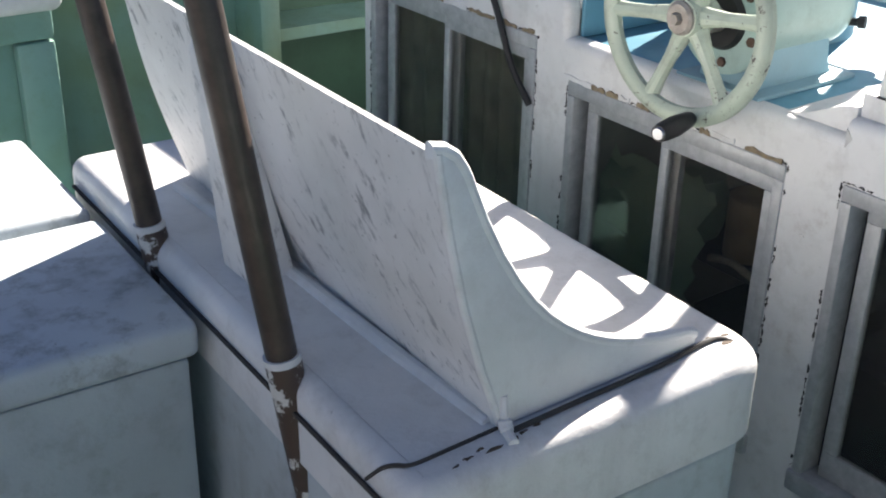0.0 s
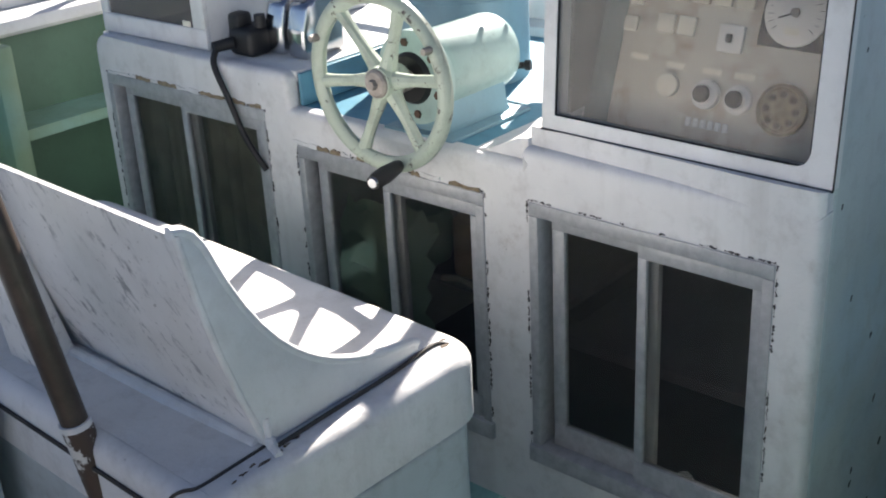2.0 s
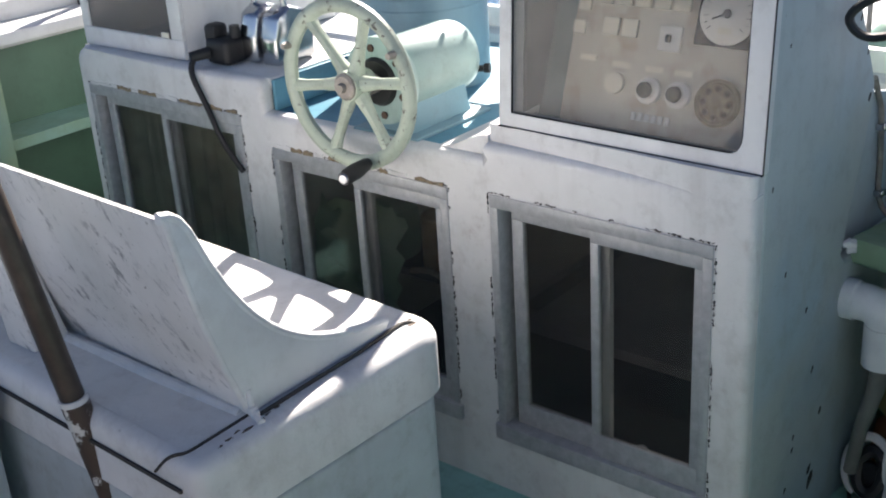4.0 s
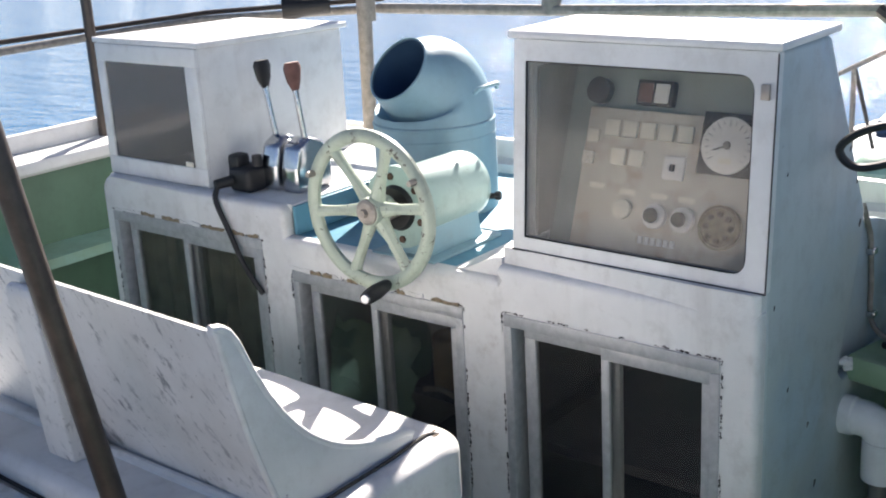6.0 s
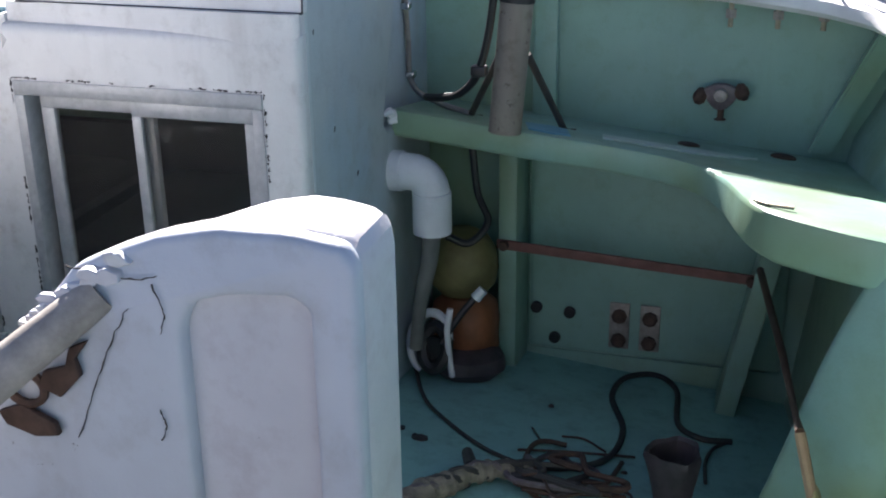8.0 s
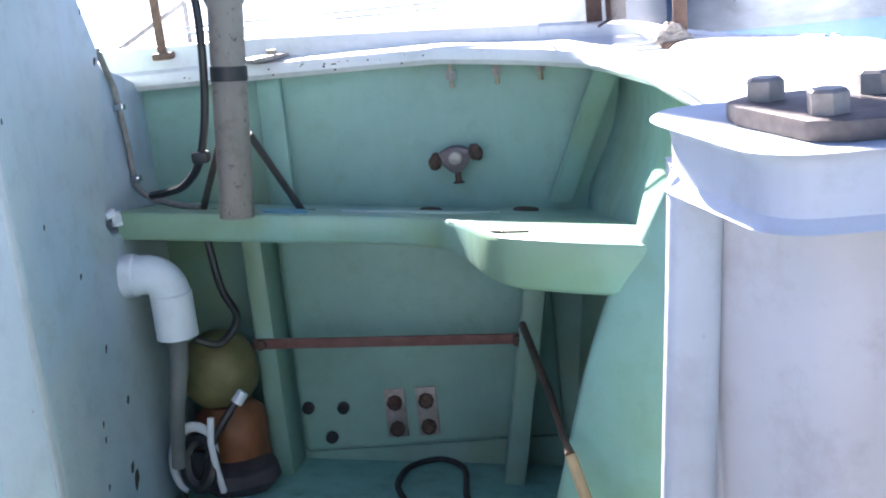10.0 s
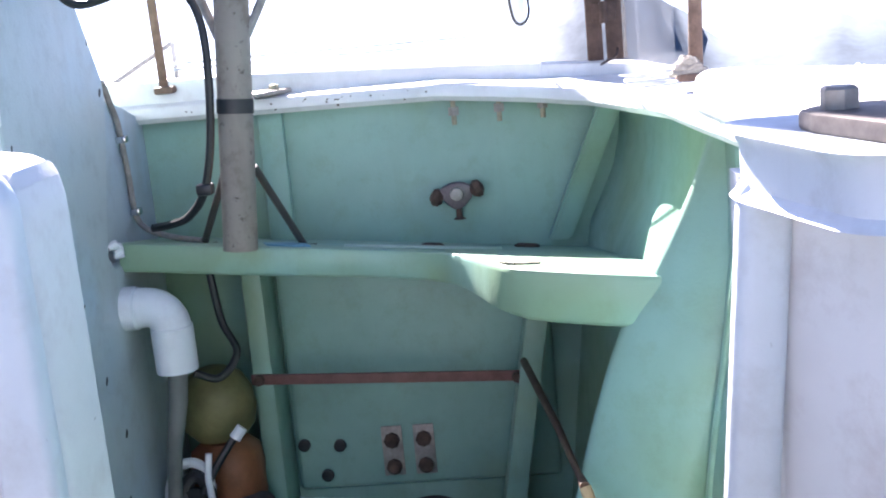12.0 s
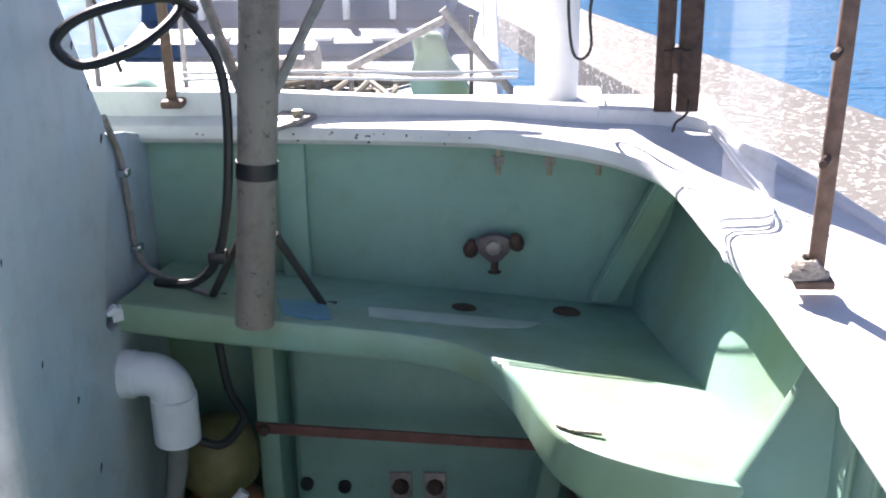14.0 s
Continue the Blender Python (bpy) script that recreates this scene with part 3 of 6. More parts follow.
    bm = prism([(0.2, -0.84), (0.45, -0.815), (1.05, -0.775), (1.08, -0.80), (1.06, -0.86), (0.9, -1.0), (0.2, -1.02)], "z", 1.17, 1.228, 0.022, 4)
    single("gunwale_step", bm, WHITE, "raised rounded step moulded on the white gunwale", "gunwale", kind="structure")
    # hull outside, seen over the edge
    bm = box((2.432, -0.95, -0.9), (2.95, 3.0, 1.06), 0.02)
    single("hull_outside", bm, WHITE, "white outer hull below the gunwale", "hull", kind="structure")
    # shelf under the far gunwale: its front runs straight, then swings aft round a hollow to the knee
    edge = smooth_line([(1.965, 0.312, 0), (1.957, 0.0, 0), (1.962, -0.2, 0), (1.945, -0.3, 0), (1.908, -0.362, 0), (1.85, -0.407, 0), (1.765, -0.442, 0), (1.67, -0.466, 0),
                        (1.585, -0.486, 0), (1.51, -0.512, 0), (1.455, -0.555, 0), (1.412, -0.625, 0), (1.385, -0.7, 0), (1.375, -0.8, 0), (1.375, -0.94, 0)], 10)

    def lip(y):
        return 0.064 + 0.026 * max(0.0, min(1.0, (-0.4 - y) / 0.15))
    bm = bmesh.new()
    rows = []
    for p in edge:
        row = []
        for k in range(7):
            x = p.x + (FAR + 0.005 - p.x) * k / 6
            row.append(Vector((x, p.y, shelf_z(x, p.y))))
        d = lip(p.y)
        nose = [row[0] + Vector((0.006, 0, -d)), row[0] + Vector((0.0, 0, -d + 0.008)), row[0] + Vector((0.0, 0, -0.012)), row[0] + Vector((0.004, 0, -0.004)), row[0] + Vector((0.014, 0, -0.0022))]
        under = [v - Vector((0, 0, d)) for v in row[:0:-1]]
        rows.append([bm.verts.new(v) for v in nose + row[1:] + under])
    for p, q in zip(rows, rows[1:]):
        for k in range(len(p)):
            bm.faces.new((p[k], p[(k + 1) % len(p)], q[(k + 1) % len(p)], q[k]))
    bm.faces.new(rows[0])
    bm.faces.new(rows[-1][::-1])
    single("shelf", bm, GREEN, "sea-green moulded shelf under the gunwale", "shelf", kind="structure", smooth=50)
    # ribs between shelf and gunwale, pillars below it
    bm = beam((2.325, -0.635, 0.755), (2.235, -0.775, 1.1), 0.055, 0.05)
    single("rib", bm, GREEN, "sea-green sloping rib in the corner", "hull frame", kind="structure")
    bm = prism([(2.345, 0.76), (2.345, 1.12), (2.325, 1.12), (2.31, 0.76)], "y", 0.0, 0.06, 0.006)
    single("rib_flat", bm, GREEN, "flat sea-green rib on the bulwark", "hull frame", kind="structure")
    bm = box((2.2, 0.07, 0.1), (2.345, 0.118, 0.78), 0.006)
    single("pillar_1", bm, GREEN, "sea-green frame between deck and shelf", "hull frame", kind="structure")
    bm = prism([(-0.44, 0.06), (-0.49, 0.06), (-0.615, 0.72), (-0.56, 0.72)], "x", 2.17, 2.345, 0.006)
    single("pillar_2", bm, GREEN, "sloping sea-green frame between deck and shelf", "hull frame", kind="structure")
    bm = box((2.325, -0.6, 0.15), (2.345, 0.065, 0.735), 0.016, 3)
    single("hull_panel", bm, GREEN, "raised sea-green panel low on the bulwark", "panel", kind="structure")
    # diagonal knee at the end of the shelf: a rounded fairing from the deck up to the gunwale
    face = [(p.x, p.y) for p in smooth_line([(-0.5, 0.15, 0), (-0.59, 0.454, 0), (-0.65, 0.667, 0), (-0.703, 0.81, 0), (-0.75, 0.885, 0), (-0.81, 1.0, 0), (-0.86, 1.12, 0)], 5)]
    bm = bmesh.new()
    rings = []
    for q, (y, z) in enumerate(face):
        y0, z0 = face[max(q - 1, 0)]
        y1, z1 = face[min(q + 1, len(face) - 1)]
        n = Vector((0, z1 - z0, y0 - y1)).normalized()
        p = Vector((1.4, y, z))
        sec = [(0.06, -0.22), (0.045, -0.03), (0.012, -0.003), (0.0, 0.0), (-0.012, -0.006), (-0.04, -0.034), (-0.075, -0.07), (-0.103, -0.108), (-0.116, -0.14), (-0.114, -0.18), (-0.09, -0.21), (-0.05, -0.22)]
        rings.append([bm.verts.new(p + Vector((dx, 0, 0)) + n * dn) for dx, dn in sec])
    for p, q in zip(rings, rings[1:]):
        for k in range(12):
            bm.faces.new((p[k], p[(k + 1) % 12], q[(k + 1) % 12], q[k]))
    bm.faces.new(rings[0])
    bm.faces.new(rings[-1][::-1])
    single("knee", bm, GREEN, "broad rounded sea-green diagonal knee under the gunwale", "hull frame", kind="structure", smooth=60)
    # outer lip that sweeps round the corner of the gunwale
    bm = bmesh.new()
    rows = []
    for p in smooth_line([(2.385, -0.615, 1.172), (2.388, -0.74, 1.165), (2.362, -0.835, 1.158), (2.27, -0.882, 1.152), (2.142, -0.916, 1.15), (1.95, -0.968, 1.152), (1.826, -0.99, 1.156), (1.708, -1.01, 1.162), (1.4, -1.05, 1.184)], 6):
        rows.append([bm.verts.new(p + Vector(q)) for q in ((-0.016, 0.018, -0.06), (-0.01, 0.011, -0.006), (0, 0, 0), (0.01, -0.01, -0.006), (0.014, -0.014, -0.06))])
    for a, b in zip(rows, rows[1:]):
        for k in range(4):
            bm.faces.new((a[k], a[k + 1], b[k + 1], b[k]))
    for r in (rows[0], rows[-1]):
        bm.faces.new(r)
    single("coaming_corner", bm, WHITE, "white outer lip round the gunwale corner", "coaming", kind="structure")
    # unseen transom, added to close the after deck; its brown-grey keeps bounce light warm
    single("wall_aft", box((-2.3, -1.16, -0.3), (-2.2, 3.0, 1.12), 0.01), AFT, "unseen brown-grey transom added behind the lockers", "bulwark", kind="structure")
    single("gunwale_aft", box((-2.34, -1.3, 1.122), (-2.14, 3.05, 1.17), 0.012, 3), WHITE, "white gunwale cap on the transom", "gunwale", kind="structure")
    # sea
    bm = bmesh.new()
    for x, y in ((-900, -900), (900, -900), (900, 900), (-900, 900)):
        bm.verts.new((x, y, -0.55))
    bm.faces.new(bm.verts)
    single("water", bm, WATER, "rippled blue harbour water sparkling in the sun", "water", kind="structure", smooth=0, level=True)


build_setting()


# ---- helm console ----
def sliding_window(parent, y0, y1, z0, z1, x):
    """An aluminium window of two sliding panes in the console front."""
    w = part("window", box((x - 0.004, y0, z1 - 0.03), (x + 0.05, y1, z1), 0.003), ALU, parent, "aluminium sliding window")
    part("jamb", box((x - 0.004, y0, z0), (x + 0.05, y0 + 0.022, z1 - 0.03), 0.003), ALU, w)
    part("jamb", box((x - 0.004, y1 - 0.022, z0), (x + 0.05, y1, z1 - 0.03), 0.003), ALU, w)
    part("sill", box((x - 0.012, y0 - 0.01, z0 - 0.02), (x + 0.05, y1 + 0.005, z0 + 0.022), 0.004), ALU, w)
    mid = (y0 + y1) / 2 - 0.005
    for a, b, xs, st in ((y0 + 0.022, mid + 0.018, x + 0.002, 0.02), (mid - 0.018, y1 - 0.04, x + 0.022, 0.03)):
        zb, zt = z0 + 0.022, z1 - 0.03
        bm = box((xs, a, zb), (xs + 0.016, b, zb + 0.055), 0.002)
        box((xs, a, zt - 0.03), (xs + 0.016, b, zt), 0.002, bm=bm)
        box((xs, a, zb + 0.055), (xs + 0.016, a + st, zt - 0.03), 0.002, bm=bm)
        box((xs, b - st, zb + 0.055), (xs + 0.016, b, zt - 0.03), 0.002, bm=bm)
        part("sash", bm, ALU, w)
        glass_pane = part("pane", box((xs + 0.006, a + st, zb + 0.055), (xs + 0.010, b - st, zt - 0.03)), PANE, w, "dark glass pane", smooth=0)
        glass_pane.visible_shadow = False
    return w


def build_console():
    c = thing("helm_console", (1.6, 1.35, 0.285), "white painted helm console with three aluminium sliding windows", "console")
    wins = [(0.39, 0.927, 0.45, 1.05), (1.045, 1.612, 0.46, 1.042), (1.72, 2.365, 0.5, 1.11)]
    ys = sorted({0.31, 0.94, 1.63, 2.41, *[w[0] for w in wins], *[w[1] for w in wins]})
    zs = sorted({0.2, 1.128, 1.16, 1.212, *[w[2] for w in wins], *[w[3] for w in wins]})

    def keep(y, z):
        if any(a < y < b and lo < z < hi for a, b, lo, hi in wins):
            return False
        return z < 1.128 or y > 1.63 or (y < 0.94 and z < 1.16)
    part("front_wall", holed_wall(ys, zs, keep, 1.452, 1.486, 0.018, ((2.41, 1.212, 0.05), (1.63, 1.212, 0.03))), WHITE_WORN, c)
    side = [(1.487, 0.2), (2.25, 0.1), (2.25, 0.84), (1.93, 0.85), (1.9, 0.88), (1.93, 0.97), (1.985, 1.1), (2.015, 1.19), (2.015, 1.24), (1.766, 1.665), (1.515, 1.668), (1.487, 1.22)]
    haunch = [(0.941, 1.1288)] + [(0.941 + 0.026 * q, 1.176 - 0.0455 * (3 * (q / 5) ** 2 - 2 * (q / 5) ** 3)) for q in range(6)] + [(1.083, 1.1288)]
    part("plinth", prism([(1.4525, 0.328), (1.456, 0.319), (1.464, 0.3125), (1.5, 0.3125), (1.5, 0.94), (1.482, 0.94), (1.4522, 0.43)], "z", 1.14, 1.2), WHITE_WORN, c, "low plinth under the instrument box")
    part("haunch", prism(haunch, "x", 1.474, 1.9), WHITE_WORN, c)
    part("side_wall", prism(side, "y", 0.308, 0.342, 0.01, 3), GREYBLUE, c, "mottled grey-blue painted side wall")
    part("side_return", prism([(1.85, 0.8), (2.344, 0.78), (2.344, 1.12), (2.22, 1.16), (2.1, 1.19), (2.02, 1.3), (1.85, 1.3)], "y", 0.3425, 0.36, 0.003), GREYBLUE, c, "grey-blue return behind the side wall")
    part("side_wall", box((1.487, 2.38, 0.2), (2.25, 2.41, 1.21), 0.004), WHITE, c)
    part("divider", box((1.49, 1.65, 0.332), (2.195, 1.665, 1.085)), GREY_WALL, c)
    part("stored_bucket", lathe([(0, 0.09), (0.2, 0.11), (0.205, 0.115), (0.215, 0.115)], (1.85, 2.0, 0.33), (0, 0, 1), 20), GREY_WALL, c)
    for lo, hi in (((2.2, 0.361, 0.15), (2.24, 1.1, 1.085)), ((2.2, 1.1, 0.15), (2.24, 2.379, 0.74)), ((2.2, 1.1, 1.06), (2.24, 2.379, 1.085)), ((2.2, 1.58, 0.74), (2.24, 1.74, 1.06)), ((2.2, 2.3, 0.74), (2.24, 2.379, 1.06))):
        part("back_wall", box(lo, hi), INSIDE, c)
    folds = bmesh.new()
    cols = [[folds.verts.new((1.512 + 0.008 * math.sin(q * 1.1) + 0.004 * math.sin(q * 2.7), 1.725 + 0.635 * q / 60, z)) for z in (0.36, 1.08)] for q in range(61)]
    for a, b in zip(cols, cols[1:]):
        folds.faces.new((a[0], b[0], b[1], a[1]))
    part("inner_curtain", folds, CLOTH, c, "grey-green cloth curtain behind the glass", smooth=80)
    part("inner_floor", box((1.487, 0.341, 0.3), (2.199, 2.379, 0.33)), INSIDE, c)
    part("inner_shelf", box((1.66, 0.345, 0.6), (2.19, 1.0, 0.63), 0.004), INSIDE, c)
    part("stored_box", box((1.95, 0.42, 0.632), (2.1, 0.6, 0.8), 0.01), IVORY, c, "pale box on the inner shelf")
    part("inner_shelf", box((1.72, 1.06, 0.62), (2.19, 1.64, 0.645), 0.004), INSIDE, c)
    rnd = random.Random(8)
    for y, z, mat in ((0.5, 0.345, ROPE), (0.62, 0.35, PVC), (0.78, 0.345, ROPE), (1.2, 0.66, ROPE), (1.42, 0.36, GREEN)):
        pts = [(1.62 + 0.05 * rnd.random(), y - 0.12 + 0.05 * q, z + 0.05 * rnd.random()) for q in range(6)]
        part("stored_rope", tube(smooth_line(pts, 5), 0.008, 6), mat, c)
    heap = bmesh.new()
    rows = [[heap.verts.new((1.6 - 0.06 * math.sin(math.pi * j / 10) + 0.02 * math.sin(7 * i + 3 * j), 1.3 + 0.03 * i + 0.008 * math.sin(5 * j), 0.5 + 0.037 * j + 0.012 * math.sin(4 * i))) for j in range(11)] for i in range(11)]
    for p, q in zip(rows, rows[1:]):
        for k in range(10):
            heap.faces.new((p[k], p[k + 1], q[k + 1], q[k]))
    bmesh.ops.solidify(heap, geom=heap.faces[:], thickness=0.006)
    part("stored_tarpaulin", heap, GREEN, c, "crumpled green tarpaulin behind the glass", smooth=60)
    part("stored_float", lathe([(0, 0.03), (0.02, 0.07), (0.09, 0.09), (0.16, 0.07), (0.18, 0.03)], (1.75, 1.5, 0.646), (0, 0, 1), 20), GREEN_DARK, c)
    part("stored_tin", lathe([(0, 0.06), (0.14, 0.06), (0.145, 0.055)], (1.8, 1.36, 0.646), (0, 0, 1), 20), WOOD, c)
    part("inner_hose", tube(smooth_line([(1.53, 1.9, 1.1), (1.53, 1.88, 0.9), (1.53, 1.9, 0.7), (1.53, 1.86, 0.34)]), 0.01, 8), HOSE, c)
    part("middle_top", box((1.487, 0.941, 1.09), (2.33, 1.629, 1.124), 0.004), BLUE, c, "blue painted middle top")
    part("port_top", box((1.487, 1.63, 1.18), (2.33, 2.379, 1.21), 0.006), WHITE, c)
    part("port_cheek", box((1.488, 1.618, 1.125), (2.2, 1.629, 1.205), 0.003), BLUE, c, "pale blue painted step")
    part("starboard_top", box((1.487, 0.361, 1.17), (2.19, 0.94, 1.197), 0.004), WHITE, c)
    for w in wins:
        sliding_window(c, *w, 1.452)
    rnd = random.Random(21)
    for x, z, s in ((1.516, 1.158, 6), (1.776, 0.65, 12), (1.84, 0.515, 12), (1.696, 0.519, 9), (1.694, 0.485, 9), (1.669, 0.394, 10), (1.81, 0.34, 24), (1.80, 0.375, 16), (1.648, 0.345, 18), (1.66, 0.325, 14), (1.693, 0.3, 10), (1.985, 1.215, 12), (1.953, 1.318, 6), (1.9, 1.402, 8), (1.56, 1.42, 5), (1.6, 0.95, 7), (1.72, 0.82, 8)):
        k = 7
        ring = []
        for q in range(k):
            r = s * 0.001 * rnd.uniform(0.5, 1.1)
            ring.append((x + r * 0.6 * math.cos(2 * math.pi * q / k) + 0.3 * r * math.sin(2 * math.pi * q / k), z + r * math.sin(2 * math.pi * q / k)))
        part("paint_chip", prism(ring, "y", 0.307, 0.3105), CRACK, c, "dark chip in the paint")
    return c


build_console()


def build_instrument_box():
    y0, y1 = 0.308, 0.915
    c = thing("instrument_box", (1.7, 0.6, 1.2), "white box with instrument panel behind a dusty window", "instrument box")
    prof = [(1.48, 1.2), (1.512, 1.668), (1.766, 1.665), (2.04, 1.2)]
    part("side_panel", prism([(x + 0.014 * (x < 1.6), z) for x, z in prof], "y", y1 - 0.02, y1, 0.003), WHITE, c)
    part("top_panel", prism([(1.49, y0 - 0.012), (1.79, y0 - 0.012), (1.79, y1 + 0.012), (1.504, y1 + 0.012)], "z", 1.669, 1.687, 0.006), WHITE, c)
    part("back_panel", prism([(1.75, 1.66), (1.764, 1.66), (2.03, 1.21), (2.01, 1.21)], "y", y0 + 0.021, y1 - 0.021), GREEN, c)
    turn = Matrix.Translation((1.47, y0, 0)) @ Matrix.Rotation(radians(-1.2), 4, "Z") @ Matrix.Translation((-1.47, -y0, 0))
    m = turn @ Matrix.Translation((1.47, 0, 1.2)) @ Matrix.Rotation(math.atan2(0.032, 0.466), 4, "Y")

    h = 0.468
    outer = rounded_plan([(y0, 0, 0.004), (y1, 0, 0.004), (y1, h, 0.004), (y0, h, 0.004)], 6)
    inner = rounded_plan([(y0 + 0.045, 0.03, 0.035), (y1 - 0.03, 0.03, 0.004), (y1 - 0.03, h - 0.045, 0.006), (y0 + 0.045, h - 0.045, 0.035)], 6)
    bm = bmesh.new()
    loops = [[bm.verts.new((x, y + sy * dy, z)) for y, z in plan] for plan, x, sy, dy in ((outer, 0.022, 0, 0), (outer, 0.003, 0, 0), (outer, 0.0, 0, 0), (inner, 0.0, 0, 0), (inner, 0.022, 0, 0))]
    for p, q in zip(loops, loops[1:] + loops[:1]):
        for k in range(len(outer)):
            bm.faces.new((p[k], p[(k + 1) % len(outer)], q[(k + 1) % len(outer)], q[k]))
    part("front_frame", moved(bm, m), WHITE, c, "white frame with rounded inner corners")
    cover = part("pane", moved(box((0.008, y0 + 0.045, 0.03), (0.012, y1 - 0.03, h - 0.045)), m), DUSTY, c, "dusty clear pane", smooth=0)
    cover.visible_shadow = False
    gk = tube([(0.004, y0 + 0.047, 0.031), (0.004, y1 - 0.031, 0.031), (0.004, y1 - 0.031, h - 0.046), (0.004, y0 + 0.047, h - 0.046)], 0.003, 6, closed=True)
    part("gasket", moved(gk, m), RUBBER, c, "black gasket")
    part("gasket", moved(tube([(1.468, y0, 1.2), (1.468, y1, 1.2)], 0.0022, 6), turn), RUBBER, c)
    part("gasket", tube([(1.468, y0 - 0.001, 1.2), (1.50, y0 - 0.001, 1.665)], 0.0018, 6), RUBBER, c)
    part("catch", moved(box((-0.008, y0 + 0.012, h - 0.09), (0.0, y0 + 0.03, h - 0.06), 0.002), m), STEEL, c)
    # tilted panel inside
    ip = turn @ Matrix.Translation((1.565, 0, 1.215)) @ Matrix.Rotation(radians(19), 4, "Y")
    part("inner_back", moved(box((0.02, y0 + 0.022, -0.02), (0.028, y1 - 0.022, 0.44)), ip), GREY_TEAL, c)
    panel = part("instrument_panel", moved(box((0, 0.37, -0.012), (0.02, 0.825, 0.3), 0.004), ip), PANEL, c, "tan instrument panel")

    def square(y, z, s=0.036, mat=None, name="indicator"):
        part(name, moved(box((-0.008, y - s / 2, z - s / 2), (0.001, y + s / 2, z + s / 2), 0.002), ip), mat or IVORY, panel)
    for k in range(5):
        square(0.756 - 0.045 * k, 0.256)
    for y in (0.731, 0.686):
        square(y, 0.194)
    square(0.802, 0.235, 0.028)
    square(0.808, 0.185, 0.028)
    square(0.591, 0.182, 0.05, DIAL, "switch_plate")
    part("toggle", moved(box((-0.02, 0.586, 0.174), (-0.007, 0.596, 0.19), 0.003), ip), BLACK, panel)
    for y in (0.617, 0.55):
        part("knob", moved(lathe([(0, 0.027), (0.012, 0.027), (0.014, 0.018), (0.022, 0.016)], (-0.001, y, 0.075), (-1, 0, 0), 20), ip), DIAL, panel)
        part("knob_cap", moved(lathe([(0.022, 0.0165), (0.03, 0.0155), (0.032, 0.01)], (-0.001, y, 0.075), (-1, 0, 0), 20), ip), HOSE, panel, "dark knob cap")
    part("knob", moved(lathe([(0, 0.022), (0.01, 0.022), (0.012, 0.016)], (-0.001, 0.70, 0.08), (-1, 0, 0), 20), ip), IVORY, panel)
    part("buzzer", moved(lathe([(0, 0.047), (0.012, 0.047), (0.014, 0.041), (0.009, 0.037), (0.011, 0.02), (0.016, 0.008)], (-0.001, 0.463, 0.071), (-1, 0, 0), 32), ip), FILLER, panel)
    for k in range(8):
        a = math.pi * k / 4
        part("grille_slot", moved(lathe([(0, 0.006), (0.012, 0.006)], (-0.004, 0.463 + 0.028 * math.cos(a), 0.071 + 0.028 * math.sin(a)), (-1, 0, 0), 8), ip), GRIME, panel)
    gauge = part("rev_counter", moved(box((-0.006, 0.408, 0.178), (0.0, 0.54, 0.31), 0.003), ip), BLACK, panel, "square black rev counter with white dial")
    gc = (-0.006, 0.474, 0.242)
    part("dial", moved(lathe([(0, 0.06), (0.004, 0.06), (0.006, 0.057)], gc, (-1, 0, 0), 40), ip), DIAL, gauge)
    for k in range(17):
        q = Matrix.Translation((-0.0132, gc[1], gc[2])) @ Matrix.Rotation(radians(-130 + k * 16.25), 4, "X")
        part("tick", moved(box((0, -0.0006, 0.044 if k % 2 else 0.04), (0.001, 0.0006, 0.051)), ip @ q), BLACK, gauge)
    part("needle", moved(box((-0.001, -0.0014, -0.006), (0.0015, 0.0014, 0.032)), ip @ Matrix.Translation((-0.014, gc[1], gc[2])) @ Matrix.Rotation(radians(-112), 4, "X")), BLACK, gauge)
    part("pivot", moved(lathe([(0, 0.009), (0.004, 0.008)], (-0.014, gc[1], gc[2]), (-1, 0, 0), 16), ip), STEEL, gauge)
    part("dial_plate", moved(box((-0.0135, 0.46, 0.203), (-0.0125, 0.488, 0.215)), ip), IVORY, gauge)
    for i in range(6):
        y = 0.645 - i * 0.0155
        part("name_bar", moved(box((-0.003, y - 0.0055, 0.012), (0.0, y + 0.0055, 0.028), 0.001), ip), DIAL, panel, "raised white maker's mark")
    for y, z in ((0.775, 0.125), (0.695, 0.118), (0.617, 0.118), (0.55, 0.118)):
        part("caption_plate", moved(box((-0.002, y - 0.02, z - 0.006), (0.0, y + 0.02, z + 0.006)), ip), IVORY, panel)
    sw = part("switch_box", moved(box((-0.004, 0.622, 0.312), (0.018, 0.712, 0.368), 0.004), ip), BLACK, c)
    part("rocker", moved(box((-0.009, 0.63, 0.318), (-0.004, 0.664, 0.36), 0.003), ip), DIAL, sw)
    part("rocker", moved(box((-0.009, 0.67, 0.318), (-0.004, 0.704, 0.36), 0.003), ip), STRAP, sw)
    part("sender", moved(lathe([(0, 0.03), (0.02, 0.03), (0.022, 0.02)], (-0.0, 0.8, 0.335), (-1, 0, 0), 20), ip), BLACK, c)
    part("cable", tube(smooth_line([(1.6, 0.36, 1.5), (1.55, 0.345, 1.36), (1.53, 0.35, 1.25)]), 0.003), BLACK, c)
    part("inner_cheek", prism([(1.54, 1.22), (1.57, 1.6), (1.75, 1.6), (1.9, 1.22)], "y", 0.885, 0.893), GREY_WALL, c)


build_instrument_box()


